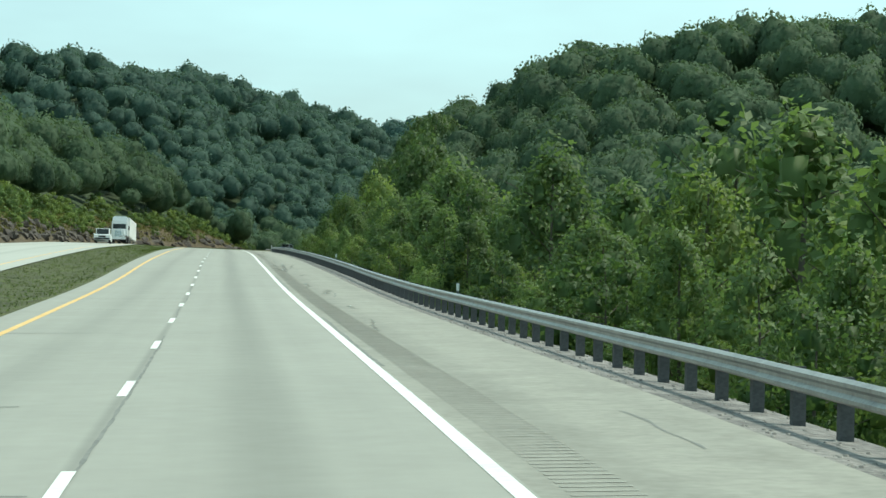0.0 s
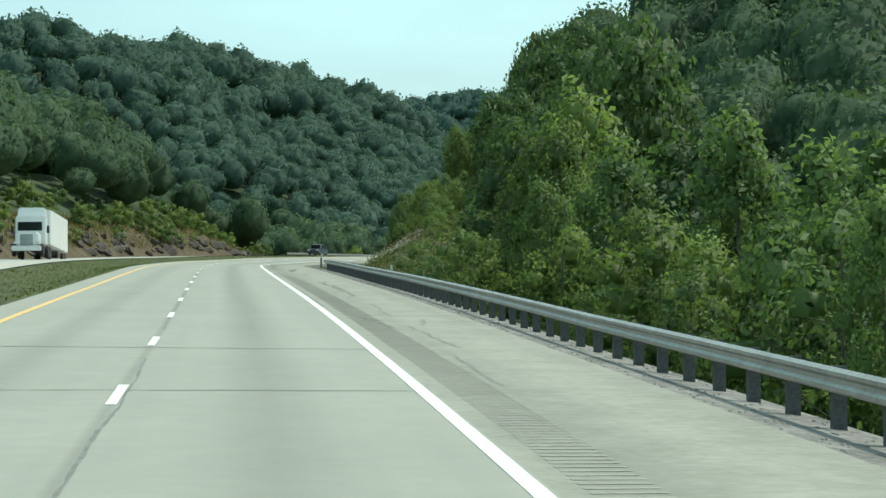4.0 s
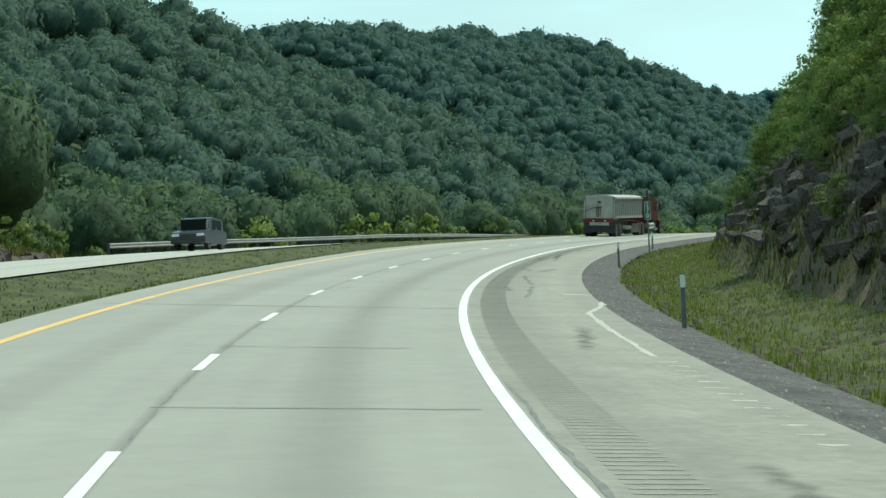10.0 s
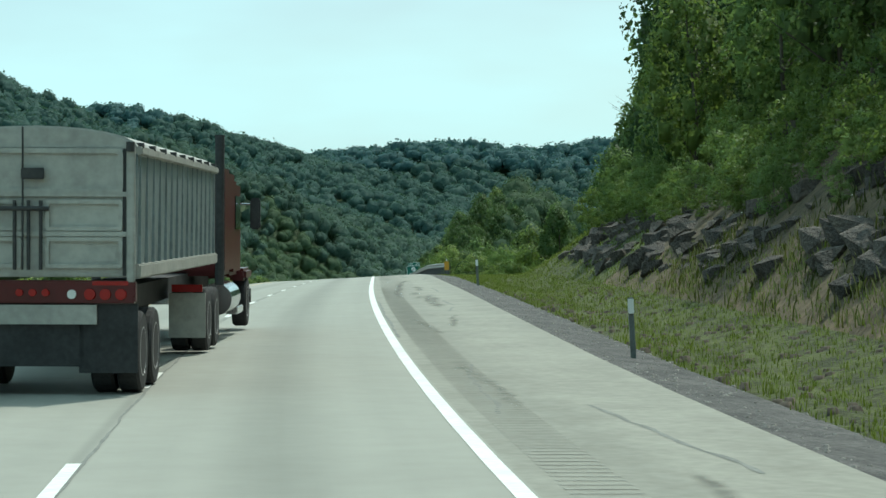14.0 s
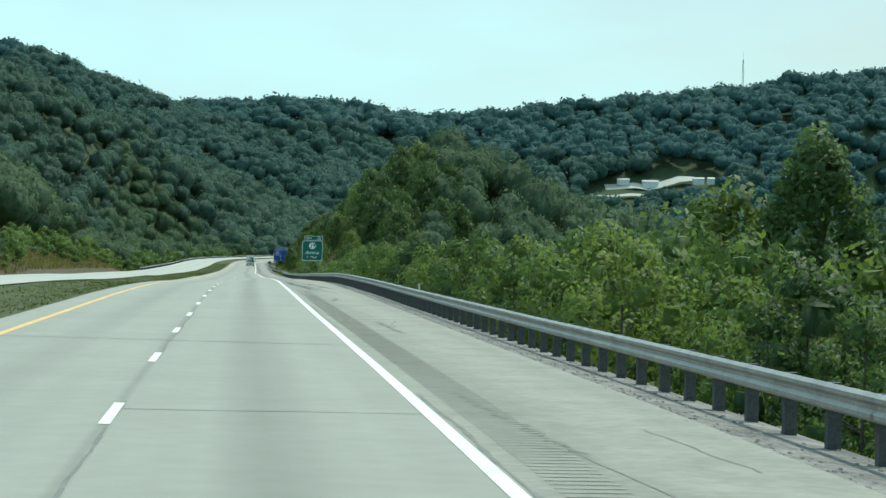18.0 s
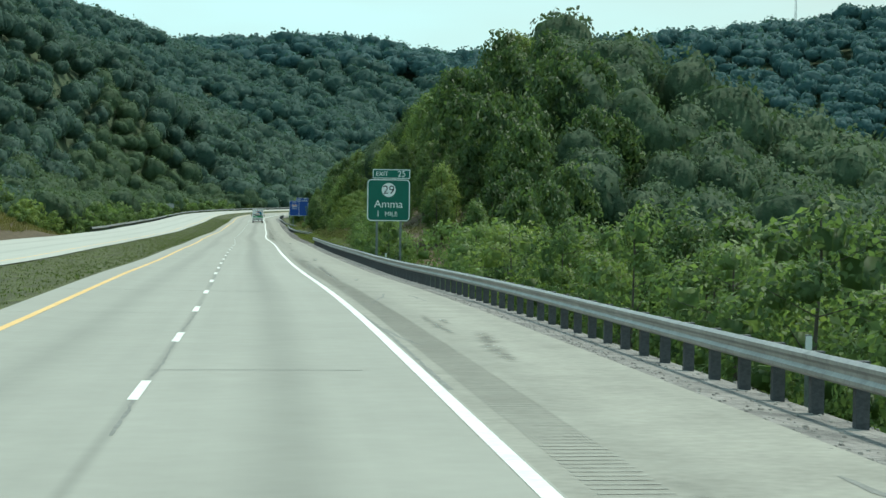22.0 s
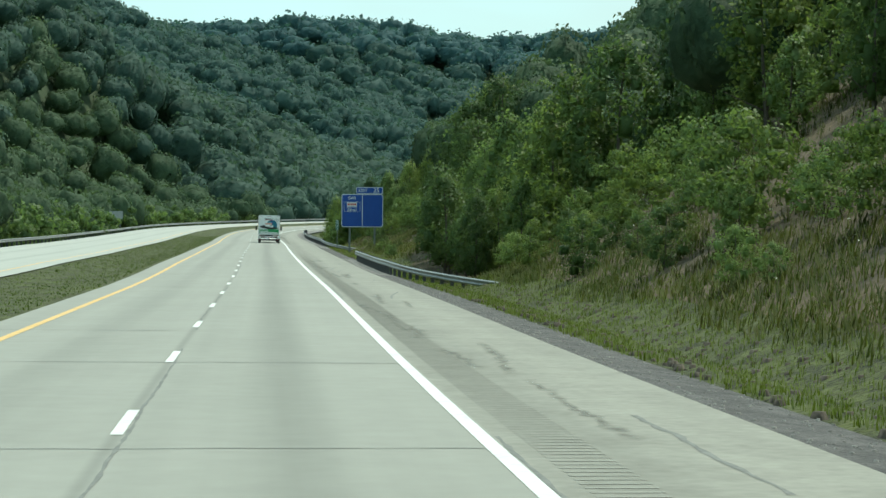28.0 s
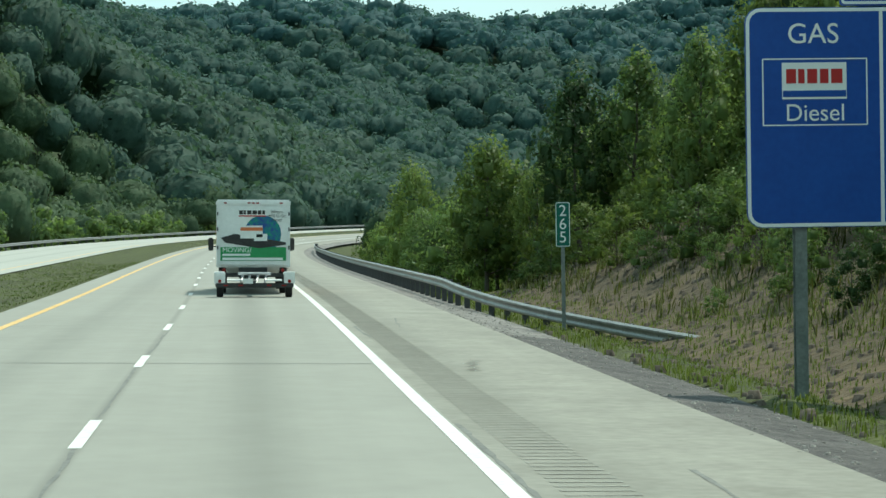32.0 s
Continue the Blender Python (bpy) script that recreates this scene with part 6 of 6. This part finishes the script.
lettering("legend", "MOVING?", 0.22, M_LEGEND, van, -1.0, yd - 0.014, 1.42, "LEFT")
for z, w, h in ((1.27, 0.9, 0.07), (1.14, 1.95, 0.08)):
    part("caption_bar", boxed(-1.0, -1.0 + w, yd - 0.016, yd - 0.012, z - h / 2, z + h / 2), M_LEGEND, van, "white caption bar")
for k, w in enumerate(("Where", "Will U Go", "Next?")):
    lettering("legend", w, 0.14, M_DARK, van, 0.76, yd - 0.006, 2.66 - 0.13 * k)
part("rear_step", boxed(-1.15, 1.15, Y0B - 0.18, Y0B, 0.55, 0.68, 0.02), M_FRAME, mv, "dark rear step bumper")
part("chassis", boxed(-0.45, 0.45, Y0B, Y0B + 7, 0.5, 0.86), M_FRAME, mv)
part("cab", boxed(-1.05, 1.05, Y0B + 5.3, Y0B + 6.6, 0.55, 2.0, 0.1), M_BOXWHITE, mv, "white cab")
part("hood", boxed(-0.95, 0.95, Y0B + 6.6, Y0B + 7.8, 0.5, 1.3, 0.12), M_BOXWHITE, mv, "white hood")


def car(s, o, paint, label, tall=1.75, long=4.7, wide=1.86):
    """An oncoming car: +y is its nose."""
    ob = holder("car", stand(s, o, float(opp_rise(s)), 180.0), label, "car", "oncoming vehicles")
    hw = wide / 2
    prof = [(-long / 2, 0.35), (-long / 2, 0.95), (-long / 2 + 0.1, 1.05), (long * 0.22, 1.08), (long / 2 - 0.15, 0.92), (long / 2, 0.7), (long / 2, 0.32)]
    bm = loft(bmesh.new(), [[(x * k, y, z) for y, z in prof] for x, k in ((-hw, 1), (-hw * 0.96, 1.0), (hw * 0.96, 1.0), (hw, 1))])
    bod = part("body", bm, paint, ob)
    roof = [(-long / 2 + 0.12, 1.02), (-long / 2 + 0.35, tall - 0.06), (0.1, tall), (long * 0.08, tall - 0.04), (long * 0.24, 1.05)]
    bm = loft(bmesh.new(), [[(x, y, z) for y, z in roof] for x in (-hw * 0.86, hw * 0.86)])
    part("cabin", bm, paint, ob)
    part("windscreen", box(bmesh.new(), -hw * 0.74, hw * 0.74, long * 0.10, long * 0.235, 1.10, tall - 0.12, 0, (0.92, 0.3)), M_GLASS, ob)
    for sg in (-1, 1):
        part("side_window", boxed(sg * hw * 0.86 - 0.015, sg * hw * 0.86 + 0.015, -long * 0.35, long * 0.06, 1.12, tall - 0.14), M_GLASS, ob)
        part("headlight", boxed(sg * hw * 0.72 - 0.2, sg * hw * 0.72 + 0.2, long / 2 - 0.03, long / 2 + 0.02, 0.68, 0.84, 0.02), M_CLEAR, bod)
        part("mirror", boxed(sg * (hw + 0.1) - 0.1, sg * (hw + 0.1) + 0.1, long * 0.12, long * 0.18, 1.05, 1.2, 0.02), paint, ob)
        for y in (-long * 0.3, long * 0.31):
            wheel(ob, sg * (hw - 0.12), y, 0.35, 0.22, sg)
    part("grille", boxed(-hw * 0.45, hw * 0.45, long / 2 - 0.01, long / 2 + 0.02, 0.6, 0.82), M_FRAME, bod)
    part("bumper", boxed(-hw * 0.95, hw * 0.95, long / 2 - 0.05, long / 2 + 0.06, 0.36, 0.55, 0.03), M_FRAME, bod)


car(383, -15.2, M_WHITEPAINT, "white sport utility car coming along the opposite carriageway", 1.85, 4.9, 1.95)
car(593, -17.0, M_BLUEGREY, "dark blue-grey car coming along the opposite carriageway")
# oncoming white semi
sm = holder("semi_truck", stand(440, -16.6, float(opp_rise(440)), 180.0), "white semi truck with box trailer on the opposite carriageway", "truck", "oncoming vehicles")
part("trailer_box", boxed(-1.28, 1.28, -11.0, 1.0, 1.15, 3.95, 0.04), M_BOXWHITE, sm, "white box trailer")
part("cab", boxed(-1.15, 1.15, 1.6, 3.6, 1.0, 3.3, 0.1), M_WHITEPAINT, sm, "white cab")
part("air_deflector", boxed(-1.1, 1.1, 1.6, 2.9, 3.2, 4.0, 0.1, (0.95, 0.8)), M_WHITEPAINT, sm)
part("windscreen", boxed(-0.95, 0.95, 3.56, 3.63, 2.1, 2.8, 0.02), M_GLASS, sm)
part("hood", boxed(-0.9, 0.9, 3.6, 5.6, 0.8, 1.9, 0.15, (0.85, 0.9)), M_WHITEPAINT, sm)
part("grille", boxed(-0.5, 0.5, 5.58, 5.66, 0.85, 1.7, 0.03), M_CHROME, sm, "chrome grille")
part("front_bumper", boxed(-1.15, 1.15, 5.5, 5.75, 0.4, 0.8, 0.05), M_WHITEPAINT, sm)
part("chassis", boxed(-0.5, 0.5, -11, 5, 0.7, 1.1), M_FRAME, sm)
for sg in (-1, 1):
    part("headlight", boxed(sg * 0.85 - 0.15, sg * 0.85 + 0.15, 5.5, 5.6, 0.95, 1.15, 0.03), M_CLEAR, sm)
    part("mirror", boxed(sg * 1.4 - 0.1, sg * 1.4 + 0.1, 3.4, 3.5, 1.9, 2.5, 0.03), M_FRAME, sm)
    for y in (-10, -8.7, 0.2, 1.4, 4.7):
        wheel(sm, sg * 1.08, y, 0.5, 0.28, sg)
